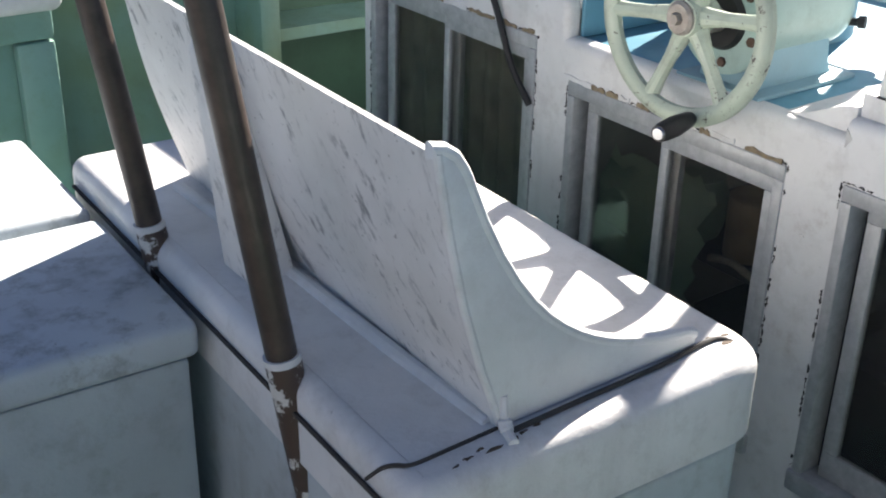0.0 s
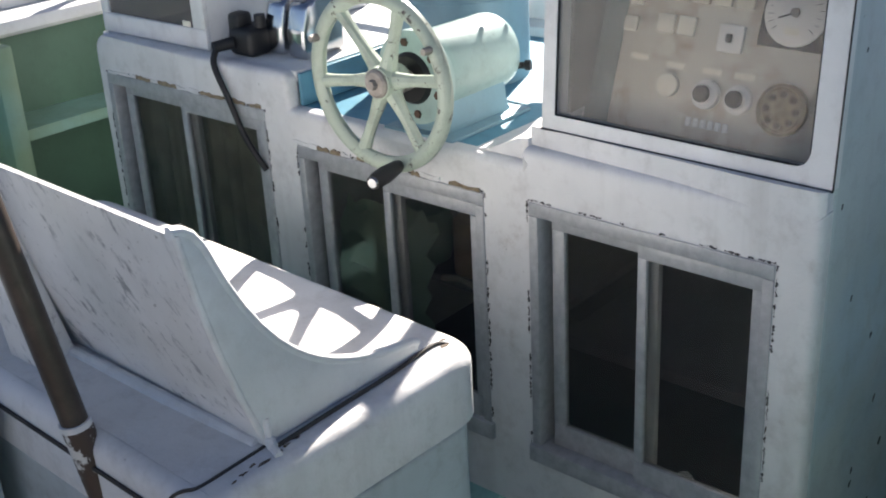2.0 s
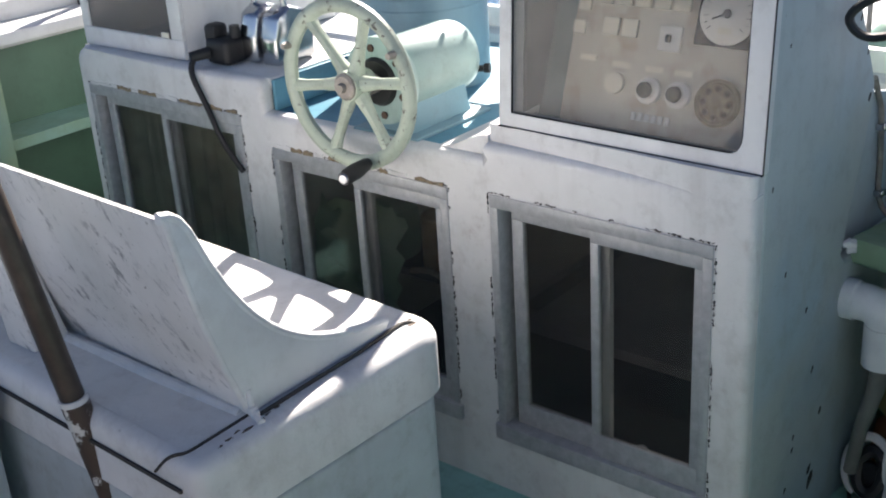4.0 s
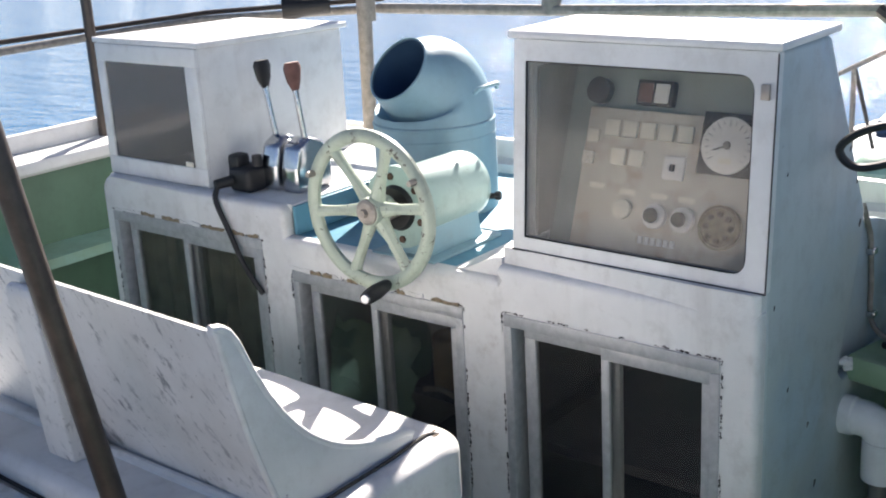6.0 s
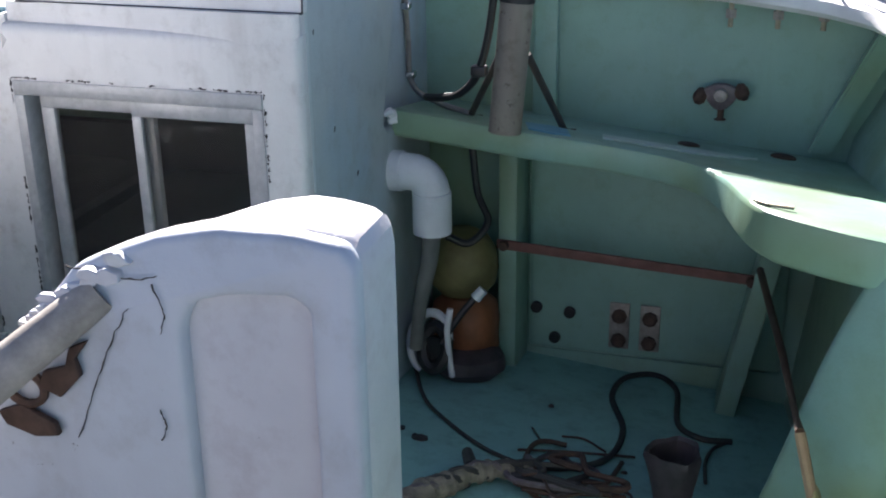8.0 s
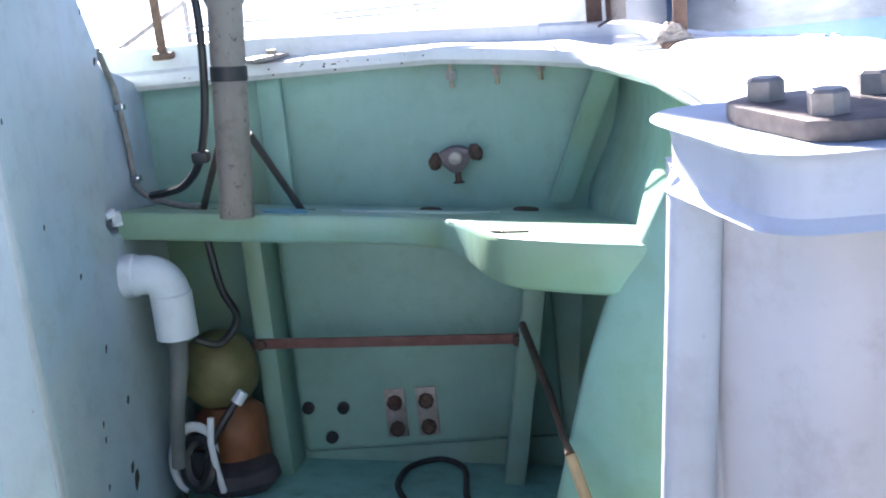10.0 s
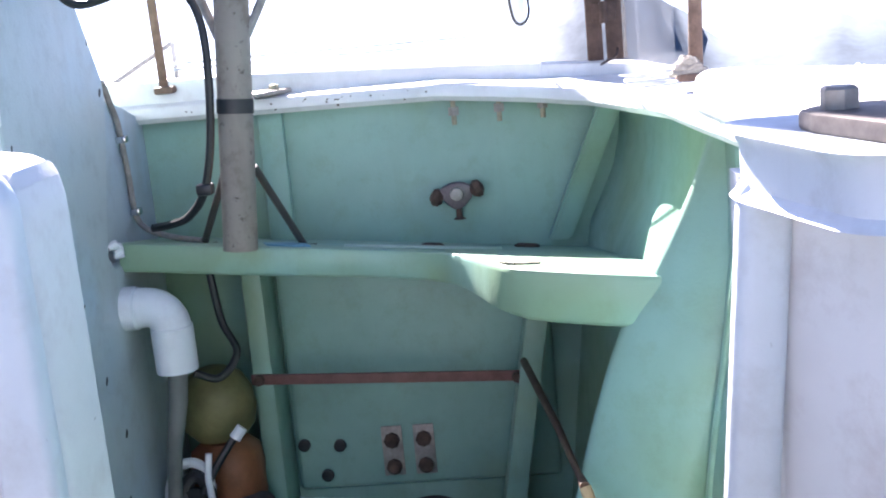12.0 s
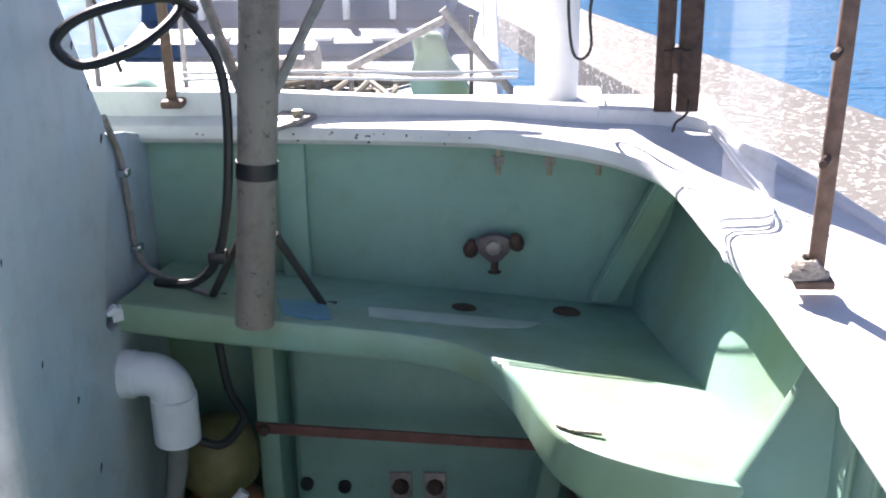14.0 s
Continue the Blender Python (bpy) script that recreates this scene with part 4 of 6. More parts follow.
def build_display_box():
    y0, y1 = 1.96, 2.405
    c = thing("display_box", (1.75, 2.18, 1.212), "white wooden box with a smoked pane", "cabinet")
    pr = [(1.505, 1.212), (2.07, 1.212), (2.07, 1.585), (1.505, 1.60)]
    part("side_panel", prism(pr, "y", y0, y0 + 0.018, 0.003), WHITE, c)
    part("side_panel", prism(pr, "y", y1 - 0.018, y1, 0.003), WHITE, c)
    part("top_panel", prism([(1.495, 1.602), (2.09, 1.587), (2.09, 1.603), (1.495, 1.618)], "y", y0 - 0.012, y1 + 0.012, 0.003), WHITE, c)
    part("back_panel", box((2.055, y0 + 0.019, 1.212), (2.07, y1 - 0.019, 1.58)), PANEL, c)
    x = 1.505
    part("front_frame", box((x - 0.012, y0, 1.212), (x, y1, 1.265), 0.003), WHITE, c)
    part("front_frame", box((x - 0.012, y0, 1.55), (x, y1, 1.601), 0.003), WHITE, c)
    part("front_frame", box((x - 0.012, y0, 1.265), (x, y0 + 0.05, 1.55), 0.003), WHITE, c)
    part("front_frame", box((x - 0.012, y1 - 0.035, 1.265), (x, y1, 1.55), 0.003), WHITE, c)
    cover = part("pane", box((x - 0.007, y0 + 0.05, 1.265), (x - 0.003, y1 - 0.035, 1.55)), SMOKED, c, "smoked plastic pane", smooth=0)
    cover.visible_shadow = False
    part("tab", box((x - 0.016, y0 + 0.055, 1.268), (x - 0.012, y0 + 0.085, 1.282), 0.001), IVORY, c)


build_display_box()


SPOKE = 52


def build_helm():
    hub = Vector((1.362, 1.247, 1.272))
    w = thing("steering_wheel", hub, "mint-green cast steering wheel with six spokes and worn paint", "steering wheel")
    R = 0.179
    deep = hub + Vector((0.022, -0.006, 0))
    ring = [(hub.x + 0.012, hub.y + R * math.cos(a), hub.z + R * math.sin(a)) for a in [2 * math.pi * k / 64 for k in range(64)]]
    part("rim", tube(ring, 0.0155, 10, closed=True, flat=1.15), MINT, w)
    for k in range(6):
        a = radians(SPOKE + 60 * k)
        d = Vector((0, math.cos(a), math.sin(a)))
        pts = [deep * (1 - r / R) + hub * (r / R) + d * r + Vector((0.012 * (r / R) + 0.004, 0, 0)) for r in (0.02, 0.05, 0.09, 0.14, R)]
        part("spoke", tube(pts, [0.022, 0.0165, 0.0125, 0.013, 0.017], 10), MINT, w)
    part("hub", lathe([(-0.025, 0.034), (0.0, 0.036), (0.03, 0.034), (0.05, 0.024)], deep, (1, 0, 0), 28), MINT, w)
    part("hub_nut", lathe([(-0.034, 0.025), (-0.03, 0.03), (-0.02, 0.032)], deep, (1, 0, 0), 16), STEEL, w, "rusty hub nut")
    part("bolt_head", lathe([(-0.045, 0.01), (-0.034, 0.012)], deep, (1, 0, 0), 6), STEEL, w)
    g0 = hub + Vector((-0.115, -0.085, -0.165))
    g1 = hub + Vector((-0.012, -0.062, -0.165))
    part("grip", tube([g0, g0.lerp(g1, 0.12), g0.lerp(g1, 0.5), g0.lerp(g1, 0.9), g1], [0.0145, 0.0175, 0.019, 0.015, 0.012], 14), BLACK, w, "black turning grip")
    part("grip_screw", lathe([(-0.004, 0.010), (0.0, 0.012)], g0, g1 - g0, 16), CHROME, w)
    for a in (150, 25):
        d = Vector((0, math.cos(radians(a)), math.sin(radians(a))))
        part("rim_screw", lathe([(-0.022, 0.007), (-0.012, 0.009), (0.0, 0.009)], hub + d * R, (1, 0, 0), 8), STEEL, w)
    p = thing("helm_pump", (1.6, 1.222, 1.124), "pale green cylindrical steering pump on a pedestal", "steering pump")
    ax = hub + Vector((0, -0.004, -0.016))
    part("shaft", lathe([(0.03, 0.022), (0.12, 0.022)], ax, (1, 0, 0), 16), STEEL, p)
    part("flange", lathe([(0.105, 0.09), (0.11, 0.102), (0.128, 0.102), (0.132, 0.095)], ax, (1, 0, 0), 40), PUMP, p)
    for k in range(6):
        a = radians(20 + 60 * k)
        q = ax + Vector((0.1, 0.078 * math.cos(a), 0.078 * math.sin(a)))
        part("flange_bolt", lathe([(0, 0.009), (0.012, 0.01)], q, (1, 0, 0), 6), RUST, p)
    part("seal", lathe([(0.094, 0.05), (0.106, 0.058)], ax, (1, 0, 0), 24), BLACK, p)
    part("cylinder", lathe([(0.13, 0.085), (0.135, 0.088), (0.35, 0.088), (0.375, 0.084), (0.39, 0.07), (0.395, 0.04)], ax, (1, 0, 0), 40), PUMP, p)
    part("tap", lathe([(0, 0.008), (0.03, 0.008), (0.032, 0.012), (0.045, 0.012)], ax + Vector((0.375, -0.06, -0.03)), (0.4, -1, 0.1), 8), BLACK, p)
    part("pedestal", prism([(1.49, 1.125), (1.73, 1.125), (1.71, 1.15), (1.70, 1.21), (1.51, 1.21), (1.50, 1.15)], "y", 1.172, 1.31, 0.012), PALE_BLUE, p, "pale blue cast pedestal")
    part("base_flange", box((1.47, 1.14, 1.124), (1.75, 1.34, 1.134), 0.004), PALE_BLUE, p)


build_helm()


def build_ventilator():
    c = thing("cowl_ventilator", (1.92, 1.48, 1.124), "faded pale blue cowl ventilator with a dark round mouth", "ventilator")
    o = Vector((1.92, 1.483, 1.124))
    part("drum", lathe([(0, 0.172), (0.24, 0.17)], o, (0, 0, 1), 48), VENT, c)
    part("collar", lathe([(0.238, 0.169), (0.241, 0.172), (0.247, 0.172), (0.25, 0.169)], o, (0, 0, 1), 48), VENT, c)
    part("collar", lathe([(0.205, 0.169), (0.207, 0.1718), (0.211, 0.1718), (0.213, 0.169)], o, (0, 0, 1), 48), VENT, c)
    # bent hood towards the helmsman
    n_out = Vector((-0.75, 0.14, 0.64)).normalized()
    mouth = Vector((1.80, 1.50, 1.525))
    b0, b1, b2, b3 = o + Vector((0, 0, 0.25)), o + Vector((0, 0, 0.37)), mouth - n_out * 0.1, mouth
    pts, rad = [], []
    for k in range(15):
        t = k / 14
        pts.append(b0 * (1 - t) ** 3 + b1 * 3 * t * (1 - t) ** 2 + b2 * 3 * t * t * (1 - t) + b3 * t ** 3)
        rad.append(0.168 - 0.073 * t ** 1.5)
    bm = tube(pts, rad, 40)
    last = [f for f in bm.faces if len(f.verts) > 10 and (f.calc_center_median() - pts[-1]).length < 0.02]
    bmesh.ops.delete(bm, geom=last, context="FACES_ONLY")
    part("hood", bm, VENT, c)
    end = pts[-1]
    u = (pts[-1] - pts[-2]).normalized()
    _, s, w = frame_to(u)
    ring = [end + s * 0.095 * math.cos(a) + w * 0.095 * math.sin(a) for a in [2 * math.pi * k / 40 for k in range(40)]]
    part("mouth_rim", tube(ring, 0.0035, 8, closed=True), VENT, c)
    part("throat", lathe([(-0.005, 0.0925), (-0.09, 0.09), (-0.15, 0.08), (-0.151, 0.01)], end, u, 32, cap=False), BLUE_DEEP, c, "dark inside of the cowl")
    part("handle", tube(smooth_line([(1.84, 1.275, 1.47), (1.82, 1.245, 1.485), (1.88, 1.235, 1.49), (1.93, 1.27, 1.47)]), 0.006), VENT, c)


build_ventilator()


# ---- helmsman's seat ----
SEAT_TURN = Matrix.Translation((0.45, 0.75, 0)) @ Matrix.Rotation(radians(-2.2), 4, "Z") @ Matrix.Translation((-0.45, -0.75, 0))


def build_seat():
    c = thing("seat_box", (0.74, 1.3, 0.285), "white fibreglass seat box with a lid and curved backrest", "seat")
    plan = rounded_plan([(0.448, 0.728, 0.03), (1.0, 0.728, 0.045), (1.0, 1.9, 0.05), (0.448, 1.9, 0.03)])
    part("body", moved(slab(plan, 0.27, 0.848, 0.008), SEAT_TURN), LOCKER, c)
    plan = rounded_plan([(0.44, 0.721, 0.035), (1.032, 0.721, 0.085), (1.032, 1.915, 0.09), (0.44, 1.915, 0.035)], 9)
    part("lid", moved(slab(plan, 0.85, 0.985, 0.028, 0.008, 7), SEAT_TURN), WHITE_WORN, c)
    # backrest: a sheet that leans back, with a wing at the starboard end
    def back_pt(u, v):
        x = 0.598 - 0.105 * v - 0.012 * math.sin(math.pi * v)
        return Vector((x, 0.78 + (0.9 + 0.03 * (1 - v)) * u, 0.98 + 0.38 * v))
    bm = bmesh.new()
    n, k = 30, 10
    f = [[bm.verts.new(back_pt(i / n, j / k)) for j in range(k + 1)] for i in range(n + 1)]
    g = [[bm.verts.new(back_pt(i / n, j / k) + Vector((0.009, 0, 0))) for j in range(k + 1)] for i in range(n + 1)]
    for s in (f, g):
        for i in range(n):
            for j in range(k):
                bm.faces.new((s[i][j], s[i + 1][j], s[i + 1][j + 1], s[i][j + 1]))
    for i in range(n):
        for j in (0, k):
            bm.faces.new((f[i][j], f[i + 1][j], g[i + 1][j], g[i][j]))
    for j in range(k):
        for i in (0, n):
            bm.faces.new((f[i][j], f[i][j + 1], g[i][j + 1], g[i][j]))
    part("backrest", moved(bm, SEAT_TURN), SCUFFED, c, "scuffed white backrest")
    poly = [(0.60, 0.984)]
    poly += [(0.60 - 0.105 * v - 0.012 * math.sin(math.pi * v), 0.98 + 0.38 * v) for v in (0.25, 0.5, 0.75, 1.0)]
    poly += [(0.492, 1.366), (0.508, 1.362), (0.522, 1.352), (0.534, 1.334)]
    for q in range(16):
        t = q / 15
        x = 0.538 + 0.385 * t
        poly.append((x, 1.0 + 0.365 * math.exp(-(x - 0.524) / 0.126) - 0.004 * t))
    poly += [(0.938, 1.004), (0.942, 0.984)]
    part("wing", prism(poly, "y", 0.772, 0.792, 0.006, 3), WHITE, c, "curved white side wing")
    bead = [(x, 0.779, z) for x, z in poly[4:-1]]
    part("wing_bead", tube(bead, 0.0085, 10), WHITE, c, "rolled white edge of the wing")
    part("corner_bead", tube([(x + 0.004, 0.777, z) for x, z in poly[:5]], 0.0065, 10), WHITE_WORN, c)
    part("rear_seam", moved(tube([(0.437, 0.76, 0.935), (0.437, 1.88, 0.935)], 0.004, 6), SEAT_TURN), CRACK, c, "dark seam")
    part("seam", tube(smooth_line([(0.595, 0.758, 0.987), (0.72, 0.76, 0.988), (0.86, 0.762, 0.988), (0.955, 0.77, 0.988), (0.985, 0.765, 0.986), (1.0, 0.745, 0.978)]), 0.0038), HOSE, c, "dark seam under the wing")
    part("gusset", prism([(0.60, 0.984), (0.522, 0.984), (0.49, 1.325), (0.494, 1.34), (0.503, 1.345), (0.515, 1.34)], "y", 1.265, 1.35, 0.005, 3), SCUFFED, c, "scuffed white gusset behind the backrest")
    part("filler_fillet", tube([(0.594, 0.79, 0.984), (0.592, 1.0, 0.984), (0.594, 1.25, 0.984), (0.592, 1.66, 0.984)], [0.01, 0.013, 0.011, 0.012], 10), WHITE, c)
    part("corner_groove", tube(smooth_line([(0.437, 0.82, 0.95), (0.446, 0.80, 0.974), (0.454, 0.785, 0.984), (0.47, 0.772, 0.986), (0.52, 0.772, 0.986), (0.595, 0.774, 0.986)]), 0.0028, 6), CRACK, c)
    part("corner_filler", tube(smooth_line([(0.602, 0.774, 1.03), (0.6, 0.766, 1.0), (0.597, 0.756, 0.99), (0.592, 0.738, 0.986)]), [0.006] * 8 + [0.009] * 8 + [0.007] * 9, 8), WHITE_WORN, c)
    rnd = random.Random(31)
    for x, y, w in ((0.6, 0.748, 0.011), (0.617, 0.751, 0.006), (0.567, 0.744, 0.009), (0.552, 0.752, 0.005), (0.53, 0.746, 0.006), (0.985, 0.757, 0.008), (0.997, 0.772, 0.007), (0.972, 0.778, 0.005), (0.51, 0.742, 0.004), (0.64, 0.753, 0.005)):
        ring = []
        for q in range(9):
            a = 2 * math.pi * q / 9
            r = w * rnd.uniform(0.35, 1.1)
            ring.append((x + 1.5 * r * math.cos(a), y + 0.6 * r * math.sin(a)))
        part("grime", prism(ring, "z", 0.984, 0.9858), GRIME, c, "brown grime in the corner")


build_seat()


def build_rear_lockers():
    first = None
    for y0, y1 in ((1.27, 1.70), (1.735, 2.15)):
        c = thing("deck_locker", (0.1, (y0 + y1) / 2, 0.285), "white deck locker with an overhanging lid and stained edge", "locker", "lockers behind the seat")
        part("body", moved(box((-0.6, y0 + 0.012, 0.27), (0.408, y1 - 0.01, 0.885), 0.012), SEAT_TURN), LOCKER, c)
        part("lid", moved(box((-0.62, y0, 0.888), (0.422, y1, 0.948), 0.016, 3), SEAT_TURN), LID, c, "stained pale lid")


build_rear_lockers()


def build_awning_poles():
    for y in (1.03, 1.5):
        x = 0.452 if y < 1.2 else 0.476
        c = thing("awning_pole", (x + 0.03, y - 0.02, 0.74), "brown painted pole with flaking white paint at its foot", "pole", "poles behind the seat")
        foot, top = Vector((x + 0.027, y - 0.022, 0.74)), Vector((x - 0.126 * 1.4, y + 0.09 * 1.4, 2.4))
        up = (top - foot).normalized()
        ring = foot + up * 0.27
        part("tube", tube([foot + up * 0.02, ring, top], 0.021, 14), BROWN, c)
        part("foot_sleeve", tube([foot - up * 0.1, foot + up * 0.1, ring], [0.022, 0.023, 0.0245], 14), FLAKED, c, "brown sleeve with flaking white paint")
        part("ring", tube([ring - up * 0.006, ring + up * 0.004], 0.0252, 16), WHITE_WORN, c)


build_awning_poles()


# ---- the two white posts beside the walk ----
def build_posts():
    c = thing("hatch_post", (0.3, -0.1, 0.285), "bluish-white fibreglass post with a sunken panel and chipped corner", "post", "white posts")
    y0, y1 = -0.245, 0.05
    top = [(y0, 1.25), (-0.235, 1.268), (-0.19, 1.274), (-0.13, 1.273), (-0.08, 1.262), (-0.03, 1.243), (0.0, 1.228), (0.02, 1.205), (y1, 1.172)]
    shell = prism([(y0, 0.27)] + top + [(0.16, 1.06), (0.25, 0.9), (0.28, 0.27)], "x", 0.262, 0.352, 0.016, 4)
    for v in shell.verts:
        if v.co.z > 0.9 and v.co.x > 0.275:
            v.co.z -= 0.22 * max(0.0, v.co.y + 0.17) * min(1.0, (v.co.x - 0.275) / 0.05)
    part("shell", shell, POST_WHITE, c)
    ring = [(y0, 0.3)] + top + [(0.16, 1.06), (0.22, 0.94), (0.22, 0.3), (-0.09, 0.3), (-0.093, 1.185), (-0.105, 1.208), (-0.14, 1.218), (-0.19, 1.222), (-0.205, 1.212), (-0.207, 0.3)]
    part("face_frame", prism(ring, "x", 0.246, 0.27, 0.008, 3), POST_BLUE, c)
    r = thing("boat_hook_pole", (0.26, 0.2, 1.0), "weathered pale wooden pole leaning on the post", "pole")
    part("shaft", tube([(0.252, -0.022, 1.207), (0.2, 0.046, 1.15), (-0.05, 0.376, 0.875), (-0.17, 0.534, 0.743)], [0.017, 0.02, 0.02, 0.02], 14), BARE, r)
    for poly in ([(-0.012, 1.168), (0.002, 1.15), (-0.002, 1.135), (0.02, 1.112), (0.04, 1.12), (0.034, 1.135), (0.012, 1.142), (0.006, 1.16)],
                 [(0.085, 1.09), (0.06, 1.1), (0.045, 1.092), (0.03, 1.086), (0.027, 1.074), (0.05, 1.07), (0.078, 1.078)]):
        part("hook_plate", prism(poly, "x", 0.236, 0.243, 0.0015), RUST, r, "flaking rusty hook plate")
    part("hook_ring", tube([(0.24, 0.055 + 0.018 * math.cos(a), 1.115 + 0.015 * math.sin(a)) for a in [2 * math.pi * q / 16 for q in range(16)]], 0.004, 6, closed=True), RUST, r)
    rnd = random.Random(6)
    lines = [[(0.241, 0.0, 1.232), (0.242, -0.03, 1.228), (0.242, -0.056, 1.226), (0.242, -0.08, 1.23)],
             [(0.243, -0.05, 1.2), (0.243, -0.03, 1.165), (0.243, -0.012, 1.125), (0.243, 0.012, 1.072)],
             [(0.243, -0.075, 1.222), (0.243, -0.082, 1.2), (0.243, -0.078, 1.18)], [(0.243, -0.07, 1.11), (0.243, -0.074, 1.095), (0.243, -0.068, 1.08)]]
    for ln in lines:
        pts = [p + Vector((0, rnd.uniform(-0.0012, 0.0012), rnd.uniform(-0.0012, 0.0012))) for p in smooth_line(ln, 6)]
        part("crack", tube(pts, [rnd.uniform(0.0003, 0.001) for _ in pts], 5), CRACK, c)
    for k in range(16):
        y, z = 0.05 - 0.0065 * k + rnd.uniform(-0.004, 0.004), 1.178 + 0.0042 * k + rnd.uniform(-0.006, 0.004)
        r = rnd.uniform(0.006, 0.014)
        shard = [(y + r * rnd.uniform(0.5, 1.2) * math.cos(a), z + 0.6 * r * rnd.uniform(0.5, 1.2) * math.sin(a)) for a in [2 * math.pi * q / 7 for q in range(7)]]
        part("torn_flake", prism(shard, "x", 0.2405 - rnd.uniform(0, 0.004), 0.2475, 0.0008, 1), POST_WHITE if k % 3 else WHITE_WORN, c, "torn flake of fibreglass")
    d = thing("bitt_post", (0.35, -0.9, 0.285), "bluish-white fibreglass post with a bolted steel plate on top", "post", "white posts")
    part("shell", prism([(0.31, -1.045), (0.31, -0.81), (0.322, -0.79), (0.392, -0.737), (0.4, -0.712), (0.434, -0.712), (0.434, -1.045)], "z", 0.27, 1.204), POST_WHITE, d, "lavender-white sunken panel")
    rim = slab(rounded_plan([(0.238, -1.05, 0.01), (0.238, -0.757, 0.03), (0.395, -0.709, 0.025), (0.434, -0.725, 0.01), (0.434, -1.05, 0.01)], 8), 1.19, 1.2385, 0.014, 0.008, 5)
    part("shoulder", rim, POST_BLUE, d, "thick rounded top rim")
    stile = [(-0.645, 0.3), (-0.693, 0.99), (-0.703, 1.12), (-0.709, 1.206), (-0.748, 1.206), (-0.742, 1.12), (-0.733, 0.99), (-0.69, 0.3)]
    part("stile", prism(stile, "x", 0.372, 0.404, 0.012, 4), POST_BLUE, d, "rounded edge of the post")
    poly = [(0.385, -0.99), (0.25, -0.99), (0.25, -0.80), (0.262, -0.778), (0.338, -0.75), (0.365, -0.747), (0.38, -0.76), (0.385, -0.78)]
    pl = part("plate", prism(poly, "z", 1.238, 1.252, 0.003), PLATE, d, "rusty steel plate")
    for x, y in ((0.354, -0.772), (0.28, -0.795), (0.345, -0.84), (0.275, -0.9), (0.34, -0.94)):
        part("bolt", lathe([(0, 0.0128), (0.013, 0.0128), (0.015, 0.0105)], (x, y, 1.252), (0, 0, 1), 6), STEEL, pl)


build_posts()


# ---- walkway beside the console ----
def build_mast():
    c = thing("mast_pole", (1.94, 0.042, 0.87), "grey weathered pole with a black tape band and struts", "pole")
    base, up = Vector((1.941, 0.042, 0.865)), Vector((0.06, -0.075, 1)).normalized()
    part("tube", tube([base, base + up * 2.0], 0.0365, 20), MAST, c)
    part("tape_band", lathe([(0, 0.0385), (0.03, 0.0385)], base + up * 0.285, up, 20), RUBBER, c, "black tape band")
    for s, foot in ((-1, (2.11, -0.06, 0.83)), (1, (2.09, 0.16, 0.855))):
        br = part("brace", tube([base + up * 0.17 + Vector((0.02, s * 0.03, 0)), foot], 0.008, 8), HOSE, c)
        part("brace_foot", box((foot[0] - 0.02, foot[1] - 0.025, foot[2] - 0.012), (foot[0] + 0.025, foot[1] + 0.02, foot[2] - 0.002), 0.002), RUST, br)
    for s in (-1, 1):
        part("strut", tube([base + up * 0.44 + Vector((0, s * 0.03, 0)), base + up * 0.75 + Vector((0.05, s * 0.17, 0))], 0.0095, 8), GREY_POLE, c)
    k = thing("black_cable", (1.95, 0.1, 0.9), "black rubber cable looped beside the pole", "cable")
    part("loop", tube(smooth_line([(1.935, 0.1, 1.455), (1.87, 0.125, 1.485), (1.81, 0.19, 1.484), (1.785, 0.255, 1.462), (1.772, 0.285, 1.427), (1.785, 0.252, 1.392), (1.81, 0.175, 1.41), (1.87, 0.125, 1.445), (1.945, 0.11, 1.485)], 8), 0.009, 8), RUBBER, k)
    part("fall", tube(smooth_line([(1.95, 0.16, 1.5), (1.95, 0.105, 1.42), (1.95, 0.072, 1.36), (1.945, 0.062, 1.27), (1.945, 0.075, 1.112), (1.95, 0.104, 0.996), (1.97, 0.15, 0.94), (2.0, 0.2, 0.92), (2.03, 0.25, 0.91)], 8), 0.009, 8), RUBBER, k)
    part("tie", box((1.935, 0.085, 0.985), (1.965, 0.12, 1.01), 0.006), RUBBER, k)
    part("drop", tube(smooth_line([(1.99, 0.13, 0.82), (2.0, 0.12, 0.7), (2.02, 0.1, 0.62), (2.0, 0.14, 0.57), (1.98, 0.19, 0.59)], 8), 0.009, 8), RUBBER, k)


build_mast()


def build_pipe():
    c = thing("pipe_elbow", (1.95, 0.28, 0.7), "white plastic pipe elbow out of the console side", "pipe")
    bend = [(1.945, 0.262 - 0.048 * math.sin(a), 0.755 - 0.048 * (1 - math.cos(a))) for a in [math.pi / 2 * k / 8 for k in range(9)]]
    part("elbow", tube([(1.945, 0.33, 0.755)] + bend + [(1.945, 0.214, 0.66)], 0.0425, 24), PVC, c)
    part("socket", lathe([(0, 0.0425), (0.002, 0.0455), (0.1, 0.0455), (0.1015, 0.04)], (1.945, 0.214, 0.712), (0, 0, -1), 24), PVC, c)
    part("collar", lathe([(0, 0.047), (0.03, 0.047), (0.034, 0.043)], (1.945, 0.312, 0.755), (0, -1, 0), 24), PVC, c)
    part("hose", tube([(1.945, 0.214, 0.62), (1.945, 0.222, 0.54), (1.95, 0.25, 0.42), (1.955, 0.265, 0.3)], [0.022, 0.02, 0.017, 0.016], 14), GREYGREEN, c, "dull grey-green hose below the elbow")


build_pipe()


